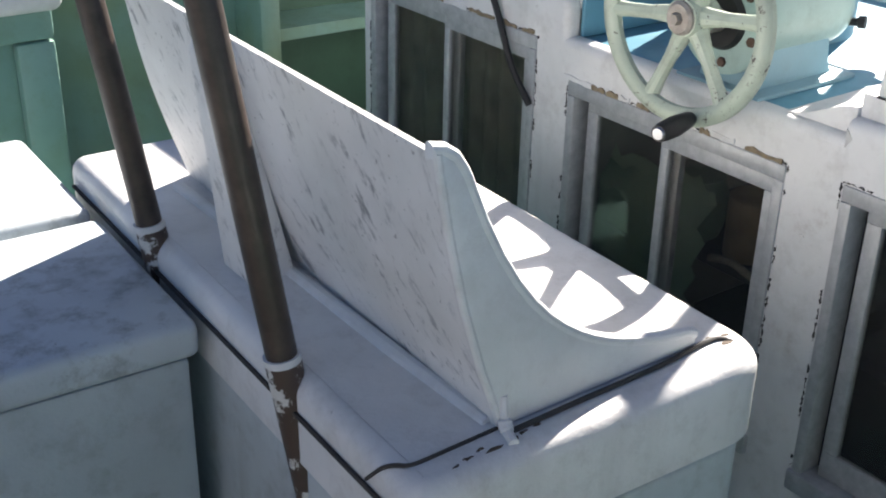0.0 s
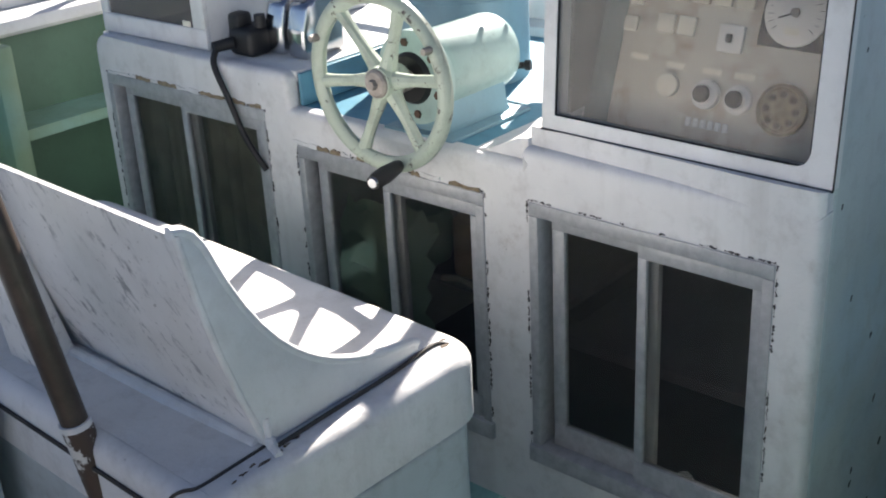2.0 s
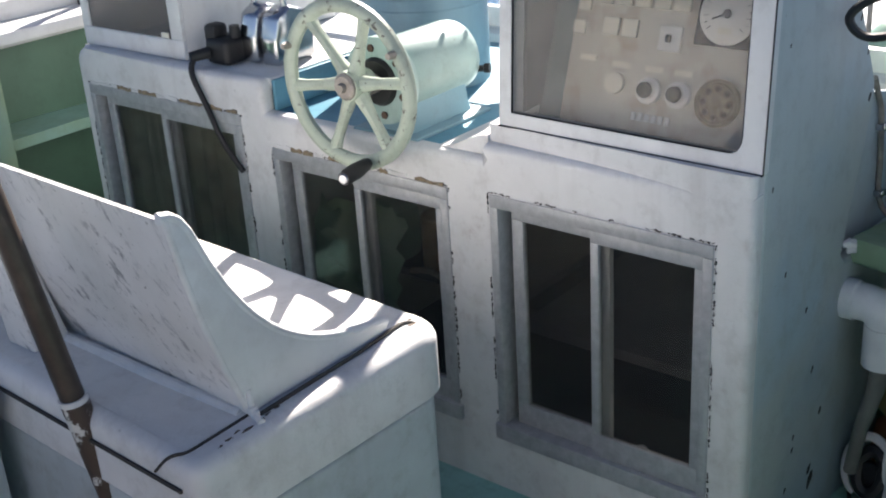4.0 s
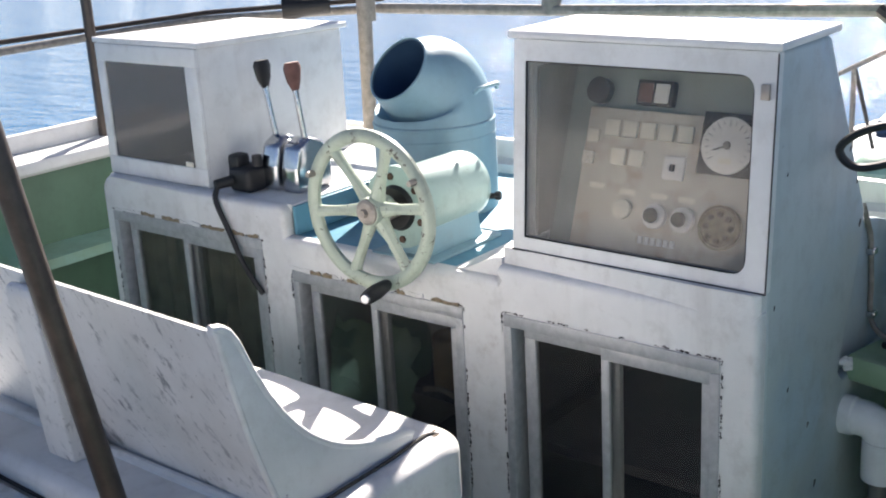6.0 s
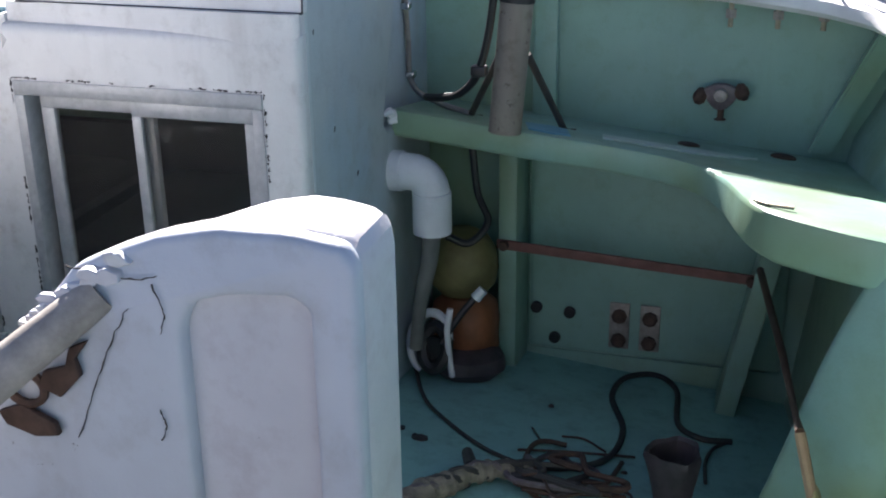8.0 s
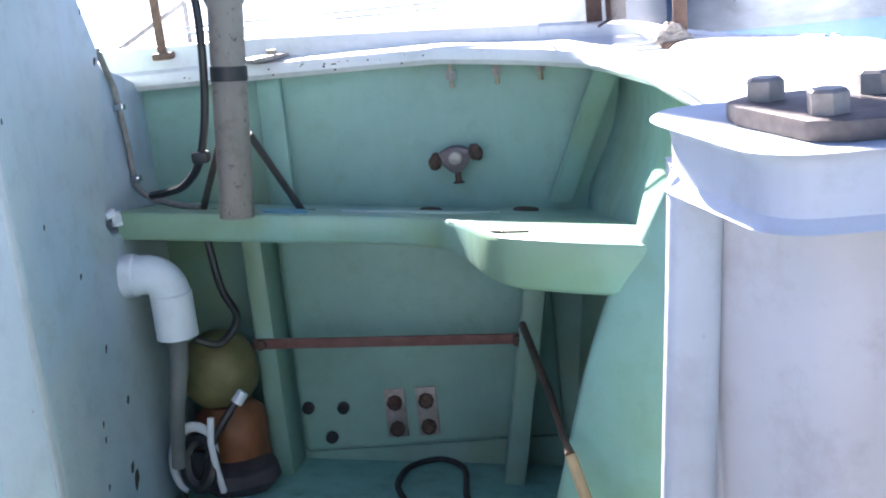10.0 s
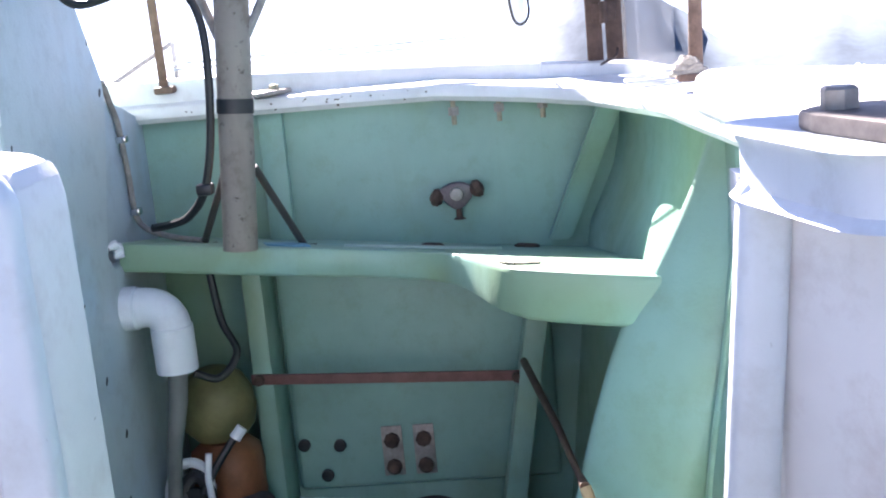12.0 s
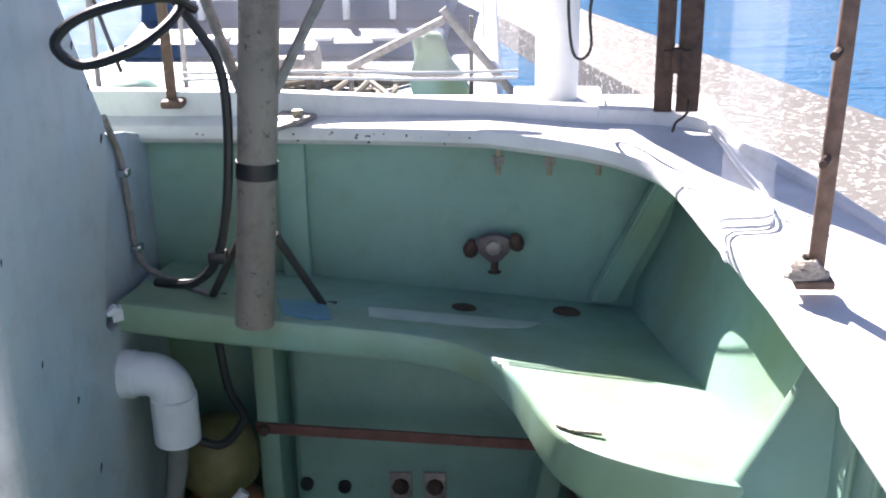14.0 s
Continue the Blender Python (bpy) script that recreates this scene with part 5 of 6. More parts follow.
def build_clutter():
    f = thing("float_can", (2.1, 0.2, 0.2), "faded orange and yellow plastic can under the shelf", "can")
    def crumpled(bm, mid, amount):
        for v in bm.verts:
            d = v.co - Vector(mid)
            a = math.atan2(d.y, d.x)
            k = 1 + amount * (math.sin(3 * a + 24 * d.z) + 0.6 * math.sin(5 * a - 41 * d.z))
            v.co.x, v.co.y = mid[0] + d.x * k, mid[1] + d.y * k
        return bm
    part("body", crumpled(lathe([(0, 0.05), (0.02, 0.075), (0.06, 0.086), (0.12, 0.088), (0.16, 0.08), (0.19, 0.05)], (2.13, 0.185, 0.19), (0, 0, 1), 28), (2.13, 0.185, 0.19), 0.05), ORANGE, f)
    part("upper", crumpled(lathe([(0, 0.06), (0.03, 0.084), (0.07, 0.092), (0.11, 0.086), (0.145, 0.064), (0.165, 0.03)], (2.14, 0.195, 0.385), (0, 0, 1), 28), (2.14, 0.195, 0.385), 0.03), YELLOW, f)
    part("dark_base", crumpled(lathe([(0, 0.07), (0.03, 0.095), (0.06, 0.09), (0.075, 0.06)], (2.08, 0.165, 0.185), (0, 0, 1), 24), (2.08, 0.165, 0.185), 0.06), VALVE_DARK, f, "dark crumpled plastic at its foot")
    w = thing("hose_coil", (2.0, 0.23, 0.25), "white and black hose coil against the can", "hose")
    ring = [(1.99 + 0.03 * math.sin(a), 0.24 + 0.05 * math.cos(a), 0.3 + 0.068 * math.sin(a)) for a in [radians(-70 + 300 * k / 28) for k in range(29)]]
    part("coil", tube(ring, [0.006 + 0.006 * math.sin(math.pi * k / 28) for k in range(29)], 8), PVC, w, "white plastic ring")
    ring = [(1.985 + 0.02 * math.sin(a), 0.226 + 0.03 * math.cos(a), 0.292 + 0.048 * math.sin(a)) for a in [2 * math.pi * k / 28 for k in range(28)]]
    part("coil", tube(ring, 0.017, 8, closed=True), RUBBER, w)
    part("core", lathe([(0, 0.03), (0.012, 0.03)], (1.99, 0.226, 0.292), (-1, 0, 0), 16), RUBBER, w)
    part("end", tube(smooth_line([(1.975, 0.205, 0.31), (1.99, 0.17, 0.37), (2.02, 0.125, 0.43)]), 0.009, 8), RUBBER, w)
    part("end_cap", lathe([(0, 0.014), (0.03, 0.013)], (2.015, 0.13, 0.42), (0.2, -0.4, 0.5), 10), PVC, w)
    part("strap", tube(smooth_line([(1.985, 0.185, 0.4), (1.975, 0.19, 0.34), (1.975, 0.185, 0.27), (1.98, 0.18, 0.22)]), 0.008, 8), PVC, w)
    # fittings on the far bulwark
    b = thing("cross_bar", (2.19, -0.2, 0.45), "faded red flat bar between two frames", "bar")
    part("bar", prism([(0.12, 0.485), (-0.53, 0.45), (-0.53, 0.475), (0.12, 0.51)], "x", 2.188, 2.197, 0.002), STRAP, b)
    for y, z in ((0.1, 0.497), (-0.51, 0.462)):
        part("bolt", lathe([(0, 0.014), (0.014, 0.012)], (2.187, y, z), (-1, 0, 0), 8), RUST, b)
    for y, z in ((0.041, 0.274), (-0.049, 0.268), (-0.01, 0.19)):
        c = single("drain_plug", lathe([(0, 0.016), (0.012, 0.015), (0.014, 0.008)], (2.325, y, z), (-1, 0, 0), 14), RUBBER, "small dark plug in the hull panel", "plug", "plugs")
    for y in (-0.182, -0.262):
        p = thing("bolt_plate", (2.32, y, 0.24), "rusty plate with two bolts on the hull panel", "plate", "bolt plates")
        part("plate", box((2.317, y - 0.026, 0.18), (2.325, y + 0.026, 0.31), 0.002), STEEL, p)
        for z in (0.275, 0.205):
            part("bolt", lathe([(0, 0.02), (0.01, 0.02), (0.018, 0.012)], (2.317, y, z), (-1, 0, 0), 8), RUST, p)
    for y in (-0.41, -0.515, -0.615):
        p = thing("hook_bolt", (2.28, y, 1.09), "small brass bolt hanging under the gunwale", "bolt", "bolts under the gunwale")
        part("shank", tube([(2.28, y, 1.115), (2.28, y, 1.052)], 0.006, 8), BRASS, p)
        part("nut", lathe([(0, 0.0135), (0.018, 0.0135)], (2.28, y, 1.074), (0, 0, 1), 6), STEEL, p)
    v = thing("valve_handle", (2.33, -0.395, 0.87), "tarnished valve handle with rusty lobes on the bulwark", "valve")
    o = Vector((2.3, -0.4, 0.888))
    prof = [(o.y + 0.042, o.z + 0.012), (o.y + 0.012, o.z + 0.026), (o.y - 0.012, o.z + 0.026), (o.y - 0.042, o.z + 0.014), (o.y - 0.035, o.z - 0.012), (o.y - 0.012, o.z - 0.036), (o.y + 0.01, o.z - 0.038), (o.y + 0.034, o.z - 0.014)]
    part("body", prism(prof, "x", 2.288, 2.312, 0.006), VALVE, v, "purple-grey cast body")
    part("boss", lathe([(0, 0.017), (0.012, 0.015), (0.014, 0.008)], (2.288, o.y, o.z), (-1, 0, 0), 16), STEEL, v)
    part("stem", lathe([(0, 0.012), (0.05, 0.012)], (2.3, o.y, o.z), (1, 0, 0), 12), PURPLE_GREY, v)
    for s in (-1, 1):
        part("lobe", tube([(2.3, o.y + s * 0.036, o.z - 0.004 - s * 0.005), (2.298, o.y + s * 0.046, o.z - s * 0.007), (2.298, o.y + s * 0.056, o.z + 0.002 - s * 0.008), (2.3, o.y + s * 0.062, o.z + 0.004 - s * 0.008)], [0.014, 0.022, 0.02, 0.009], 12), RUST, v, "dark rusty lobe")
    part("spout", tube([(2.3, o.y - 0.002, o.z - 0.035), (2.3, o.y - 0.002, o.z - 0.058), (2.3, o.y - 0.002, o.z - 0.062)], [0.008, 0.008, 0.015]), RUST, v)
    # worn paint patches on the shelf
    def patch(corners, mat, label):
        bm = bmesh.new()
        top = [bm.verts.new((x, y, shelf_z(x, y) + 0.004)) for x, y in corners]
        low = [bm.verts.new((x, y, shelf_z(x, y) - 0.001)) for x, y in corners]
        bm.faces.new(top)
        bm.faces.new(low[::-1])
        for q in range(len(top)):
            bm.faces.new((top[q], top[q - 1], low[q - 1], low[q]))
        single("paint_patch", bm, mat, label, "paint patch", kind="structure")
    patch([(2.11, -0.15), (2.122, -0.33), (2.123, -0.5), (2.085, -0.47), (2.052, -0.38), (2.046, -0.16)], PALE_GREEN, "pale green patch of newer paint on the shelf")
    patch([(2.1, 0.03), (2.11, -0.03), (2.09, -0.07), (2.0, -0.095), (1.985, -0.06), (2.0, 0.0)], BLUE, "blue paint stain beside the pole foot")
    # cable with clips on the console side
    k = thing("clipped_cable", (2.16, 0.34, 1.0), "grey cable held by clips on the console side", "cable")
    part("wire", tube(smooth_line([(2.07, 0.33, 1.23), (2.115, 0.335, 1.18), (2.14, 0.334, 1.14), (2.15, 0.334, 1.096), (2.165, 0.334, 1.01), (2.173, 0.334, 0.926), (2.16, 0.31, 0.888), (2.13, 0.24, 0.868), (2.08, 0.16, 0.864)]), 0.007, 8), GREY_POLE, k)
    for x, z in ((2.148, 1.096), (2.173, 0.926)):
        part("clip", box((x - 0.012, 0.32, z - 0.008), (x + 0.014, 0.343, z + 0.008), 0.003), CHROME, k)
    # radio and its lead, throttle levers
    r = thing("radio_box", (1.54, 1.82, 1.212), "small black radio unit on the console", "radio")
    part("case", box((1.5, 1.80, 1.212), (1.59, 1.888, 1.282), 0.016, 3), BLACK, r)
    part("knob", lathe([(0, 0.016), (0.03, 0.014)], (1.55, 1.815, 1.281), (0, 0, 1), 14), BLACK, r)
    part("mount", box((1.51, 1.85, 1.25), (1.56, 1.895, 1.315), 0.012), BLACK, r)
    part("plug", lathe([(0, 0.016), (0.05, 0.014)], (1.5, 1.868, 1.245), (-1, 0.4, -0.1), 12), BLACK, r)
    part("lead", tube(smooth_line([(1.46, 1.883, 1.24), (1.44, 1.875, 1.2), (1.437, 1.83, 1.12), (1.435, 1.78, 1.03), (1.438, 1.72, 0.96)]), 0.008, 8), RUBBER, r)
    t = thing("throttle_control", (1.62, 1.75, 1.212), "chrome engine control with two levers", "engine control")
    for y in (1.785, 1.705):
        prof = [(1.56, 1.212), (1.70, 1.212), (1.70, 1.30), (1.67, 1.345), (1.62, 1.362), (1.575, 1.34), (1.56, 1.28)]
        part("housing", prism(prof, "y", y - 0.032, y + 0.032, 0.012, 3), CHROME, t)
    for y0, y1, mat in ((1.80, 1.832, BLACK), (1.69, 1.715, STRAP)):
        lv = part("lever", tube([(1.62, y0, 1.33), (1.62, y1, 1.5)], 0.008, 10), CHROME, t)
        part("knob", tube([(1.62, y1 - 0.004, 1.485), (1.62, y1, 1.51), (1.62, y1 + 0.003, 1.545), (1.62, y1 + 0.004, 1.56)], [0.012, 0.024, 0.03, 0.024], 14, flat=0.5), mat, lv)
    # rusty uprights on the gunwale
    for x, y, z, h, dx, dy in ((2.37, 0.285, 1.18, 0.9, 0.0, 0.012), (1.40, -0.835, 1.19, 1.0, 0.02, -0.03)):
        p = thing("stanchion", (x, y, z), "red-brown flat steel stanchion bolted to the gunwale", "stanchion", "stanchions")
        m = Matrix(((1, 0, dx / h, x), (0, 1, dy / h, y), (0, 0, 1, z), (0, 0, 0, 1)))
        part("post", moved(box((-0.006, -0.0105, 0), (0.006, 0.0105, h), 0.002), m), POST_RUST, p)
        if y > 0:
            part("foot", box((x - 0.035, y - 0.03, z - 0.004), (x + 0.02, y + 0.018, z + 0.014), 0.006), POST_RUST, p)
            continue
        for hz in (0.165, 0.3):
            part("peg", tube([(x - 0.03, y + 0.012, z + hz), (x + 0.02, y - 0.01, z + hz)], 0.0055, 8), RUST, p)
        part("foot", box((x - 0.03, y - 0.02, z - 0.004), (x + 0.02, y + 0.03, z + 0.008), 0.003), POST_RUST, p)
        rnd3 = random.Random(9)
        for k in range(5):
            pts = [(x - 0.01 + 0.016 * math.cos(a) + 0.006 * rnd3.random(), y + 0.012 + (0.026 - 0.004 * k) * math.sin(a), z + 0.006 + 0.005 * k + 0.006 * rnd3.random()) for a in [2 * math.pi * q / 12 for q in range(12)]]
            part("lashing", tube(pts, 0.0045, 6, closed=True), ROPE_PALE, p, "old rope lashing at the foot")
    p = thing("hinged_frame", (2.38, -0.76, 1.17), "rusty hinged frame standing on the gunwale corner", "frame")
    part("leaf", box((2.35, -0.767, 1.165), (2.362, -0.73, 2.2), 0.003), RUST, p)
    part("leaf", box((2.35, -0.822, 1.165), (2.362, -0.775, 2.2), 0.003), RUST, p)
    for z in (1.25, 1.42):
        part("hinge", lathe([(0, 0.01), (0.05, 0.01)], (2.342, -0.771, z), (0, 0, 1), 10), RUST, p)
        part("hinge_plate", box((2.343, -0.80, z + 0.005), (2.35, -0.745, z + 0.045), 0.002), RUST, p)
    part("tail_wire", tube(smooth_line([(2.35, -0.8, 1.19), (2.3, -0.79, 1.175), (2.26, -0.765, 1.168), (2.2, -0.75, 1.166)]), 0.003, 6), RUST, p)
    hc = single("hanging_cable", tube(smooth_line([(2.36, -0.75, 2.19), (2.4, -0.65, 1.9), (2.42, -0.56, 1.5), (2.42, -0.553, 1.386), (2.42, -0.562, 1.285), (2.42, -0.582, 1.262), (2.42, -0.602, 1.29), (2.42, -0.6, 1.385), (2.41, -0.64, 1.6), (2.37, -0.76, 2.1)]), 0.0035, 8), RUBBER, "thin black cable hanging from the hinged frame", "cable")
    # odds and ends on shelf and gunwale
    w = thing("spanner", (1.525, -0.54, shelf_z(1.525, -0.54)), "small brass spanner lying on the shelf", "spanner")
    z = shelf_z(1.525, -0.54) + 0.006
    part("handle", tube([(1.519, -0.535, z), (1.512, -0.577, z)], 0.006, 8, flat=0.6), BRASS, w)
    part("jaw", tube([(1.541, -0.507, z), (1.53, -0.52, z), (1.519, -0.535, z)], [0.004, 0.007, 0.006], 8, flat=0.6), BRASS, w)
    single("round_drain", lathe([(0, 0.03), (0.006, 0.03), (0.01, 0.022)], (2.24, -0.555, shelf_z(2.24, -0.555) - 0.002), (0.17, -0.1, 1), 20), RUST, "rusty round drain cap in the shelf", "drain")
    single("round_drain", lathe([(0, 0.026), (0.005, 0.026), (0.008, 0.02)], (2.19, -0.34, shelf_z(2.19, -0.34) - 0.002), (0.17, -0.1, 1), 20), RUST, "rusty round drain cap in the shelf", "drain")
    q = thing("gunwale_plate", (2.29, 0.0, 1.156), "pale worn steel plate bolted on the gunwale", "plate")
    part("plate", prism([(2.235, 0.035), (2.34, -0.03), (2.37, 0.05), (2.27, 0.07)], "z", 1.155, 1.166, 0.003), STEEL, q)
    part("bolt", lathe([(0, 0.012), (0.012, 0.012)], (2.325, 0.01, 1.165), (0, 0, 1), 8), BRASS, q)
    for x in (1.195, 1.262):
        single("side_pipe", tube([(x, starboard(x) + dy, z) for dy, z in ((-0.03, 1.1), (-0.024, 0.95), (-0.004, 0.82), (0.022, 0.66), (0.065, 0.3))], 0.007, 10), GREEN, "sea-green painted pipe down the side bulwark", "pipe", "side pipes")
    fl = thing("shelf_filler", (1.92, 0.3, 0.9), "flaking white filler where shelf meets console", "filler")
    rnd2 = random.Random(2)
    for k in range(3):
        px, pz = 1.905 + 0.03 * rnd2.random(), 0.872 + 0.012 * k
        part("flake", tube([(px, 0.311, pz), (px + 0.01, 0.30, pz + 0.004), (px + 0.02, 0.302, pz + 0.01)], [0.006, 0.011, 0.005], 7), WHITE_WORN, fl)
    # floor: hose, rope heap, black pot, stick
    h = single("floor_hose", tube(smooth_line([(1.596, -0.1, 0.238), (1.638, -0.173, 0.224), (1.691, -0.226, 0.21), (1.783, -0.254, 0.192), (1.929, -0.251, 0.169), (2.11, -0.199, 0.146), (2.268, -0.209, 0.119), (2.344, -0.28, 0.1), (2.263, -0.345, 0.106), (2.026, -0.371, 0.142), (1.963, -0.431, 0.146), (1.984, -0.5, 0.136)], 8), 0.0075, 8), HOSE, "dull black hose lying on the deck", "hose")
    single("thin_hose", tube(smooth_line([(1.989, -0.493, 0.132), (1.92, -0.46, 0.147), (1.83, -0.449, 0.162), (1.725, -0.457, 0.178)], 6), 0.0045, 7), HOSE, "thin dark offcut of hose on the deck", "hose")
    single("grey_cord", tube(smooth_line([(2.026, 0.29, 0.206), (1.841, 0.208, 0.227), (1.732, 0.116, 0.235), (1.648, 0.022, 0.24), (1.611, -0.056, 0.238), (1.613, -0.11, 0.232)], 8), 0.005, 7), HOSE, "grey cord trailing over the deck", "cord")
    rp = thing("rope_heap", (1.55, -0.15, 0.26), "heap of old brown rope, twigs and wire on the deck", "rope")
    rnd = random.Random(5)
    for i in range(11):
        a0 = rnd.uniform(0, 6.28)
        pts = []
        for q in range(7):
            a = a0 + q * rnd.uniform(0.3, 0.8)
            rr = 0.02 + 0.05 * rnd.random()
            x, y = 1.545 + rr * math.cos(a) * 1.3, -0.185 + rr * 1.9 * math.sin(a)
            pts.append((x, y, deck_z(x, y) + 0.006 + 0.003 * i + 0.012 * rnd.random()))
        part("strand", tube(smooth_line(pts, 5), rnd.choice((0.0035, 0.005, 0.007)), 6), (HOSE, RUST, VALVE)[i % 3], rp)
    for pts, r in (([(1.567, -0.086, 0.248), (1.689, -0.081, 0.229), (1.738, -0.102, 0.219), (1.743, -0.151, 0.213)], 0.006), ([(1.675, -0.055, 0.227), (1.722, -0.158, 0.21), (1.775, -0.299, 0.187)], 0.003), ([(1.723, -0.277, 0.2), (1.637, -0.267, 0.214), (1.544, -0.254, 0.231)], 0.006), ([(1.516, -0.09, 0.249), (1.47, -0.151, 0.246), (1.473, -0.208, 0.24), (1.449, -0.252, 0.236)], 0.005), ([(1.805, -0.129, 0.197), (1.816, -0.177, 0.191), (1.772, -0.234, 0.192)], 0.0025), ([(1.501, -0.261, 0.233), (1.516, -0.355, 0.221)], 0.003), ([(1.816, -0.057, 0.203), (1.764, -0.085, 0.208)], 0.0025)):
        part("twig", tube(smooth_line(pts, 5), r, 6), WOOD_DARK, rp, "dark brown twig")
    line = smooth_line([(1.307, 0.09, 0.288), (1.377, 0.067, 0.286), (1.425, 0.032, 0.282), (1.472, 0.003, 0.279), (1.512, -0.04, 0.273), (1.539, -0.08, 0.265), (1.575, -0.112, 0.256)], 5)
    rad = [0.03 * (1 - 0.45 * q / len(line)) * rnd.uniform(0.8, 1.15) for q in range(len(line))]
    part("thick_rope", tube(line, rad, 10), DRIFT, rp, "thick pale rope, stained brown")
    for w in (0, 2.1, 4.2):
        pts = [Vector(p) + Vector((0, 0.75 * math.cos(w + q * 0.45), 0.75 * math.sin(w + q * 0.45))) * rad[q] for q, p in enumerate(line)]
        part("strand", tube(pts, 0.009, 6), HOSE if w else VALVE, rp)
    part("knob", tube([(1.555, 0.027, 0.279), (1.493, 0.001, 0.285)], [0.012, 0.015], 8), HOSE, rp)
    k = thing("black_pot", (1.562, -0.399, 0.205), "crumpled purple-black plastic pot on the deck", "pot")
    bm = lathe([(0, 0.036), (0.03, 0.037), (0.06, 0.042), (0.09, 0.047), (0.12, 0.052), (0.132, 0.055), (0.142, 0.053), (0.135, 0.046), (0.1, 0.042), (0.03, 0.033)], (1.562, -0.399, 0.205), (0, 0, 1), 24)
    for vert in bm.verts:
        d = vert.co - Vector((1.562, -0.399, 0.205))
        ang = math.atan2(d.y, d.x)
        s = 1 + (0.1 * math.sin(3 * ang + 20 * d.z) + 0.06 * math.sin(7 * ang - 35 * d.z)) * min(1, d.z / 0.05)
        vert.co.x, vert.co.y = 1.562 + d.x * s, -0.399 + d.y * s
    part("pot", bm, VALVE_DARK, k)
    for n, (x, y, s) in enumerate(((1.977, -0.07, 9), (1.627, 0.154, 15), (1.635, 0.168, 8), (1.658, 0.206, 10), (1.432, 0.136, 7), (1.385, 0.107, 6), (1.687, -0.287, 5))):
        bm = lathe([(0, s * 0.0009), (0.003, s * 0.001), (0.006, s * 0.0005)], (x, y, deck_z(x, y)), (0, 0, 1), 7)
        for vert in bm.verts:
            vert.co.y = y + (vert.co.y - y) * (1.3 + 0.5 * math.sin(9 * vert.co.x + n))
        single("debris_crumb", bm, CRACK, "dark crumb of dirt on the deck", "debris", "crumbs on the deck")
    single("yellow_float", prism([(-0.665, 0.3), (-0.672, 0.42), (-0.66, 0.49), (-0.648, 0.508), (-0.64, 0.47), (-0.632, 0.4), (-0.63, 0.3)], "x", 1.215, 1.26, 0.008, 3), YELLOW_PALE, "faded yellow plastic float beside the knee", "float")
    s = thing("gaff_stick", (1.4, -0.6, 0.4), "wooden stick with a dark iron end by the knee", "stick")
    part("shaft", tube([(1.068, -0.742, 0.192), (1.2, -0.664, 0.433), (1.28, -0.618, 0.58)], 0.0095, 10), WOOD, s)
    part("iron", tube([(1.28, -0.618, 0.58), (1.33, -0.612, 0.577), (1.62, -0.585, 0.555), (2.12, -0.528, 0.52)], [0.0085, 0.006, 0.008, 0.009], 10), WOOD_DARK, s)


build_clutter()


# ---- rails behind the console ----
def build_rails():
    r = thing("guard_rail", (2.42, 1.3, 1.2), "weathered brown guard rail behind the console", "rail")
    part("rail", tube([(2.42, 0.43, 1.634), (2.42, 1.4, 1.612), (2.42, 2.1, 1.602)], 0.017, 10), GREY_POLE, r)
    part("rail", tube([(2.42, 2.1, 1.602), (2.2, 2.75, 1.573), (1.9, 2.98, 1.545), (0.9, 3.02, 1.535)], 0.014, 10), GREY_POLE, r)
    part("rail", tube([(2.44, 2.1, 1.632), (2.22, 2.75, 1.595), (1.9, 3.0, 1.568), (0.9, 3.04, 1.57)], 0.009, 8), BROWN, r)
    part("post", tube([(2.33, 2.1, 1.2), (2.35, 2.09, 2.3)], 0.024, 12), GREY_POLE, r)
    part("clamp", tube([(2.345, 2.095, 1.57), (2.345, 2.095, 1.65)], 0.032, 12), GREY_POLE, r)
    part("post", tube([(2.43, 1.42, 1.6), (2.44, 1.42, 2.2)], 0.03, 12), GREY_POLE, r)
    part("post", tube([(1.876, 2.965, 1.18), (1.876, 2.965, 2.2)], 0.019, 10), BROWN, r)
    part("cross_bar", tube([(2.42, 0.43, 1.634), (2.35, 0.3, 1.56), (2.2, -0.2, 1.54)], 0.02, 10), BROWN, r)
    h = thing("horn", (2.3, 2.3, 1.56), "black horn clamped to the rail", "horn")
    part("bell", lathe([(0, 0.042), (0.03, 0.04), (0.08, 0.03), (0.16, 0.028)], (2.2, 2.34, 1.62), (0.7, -0.7, 0.02), 20), BLACK, h)


build_rails()


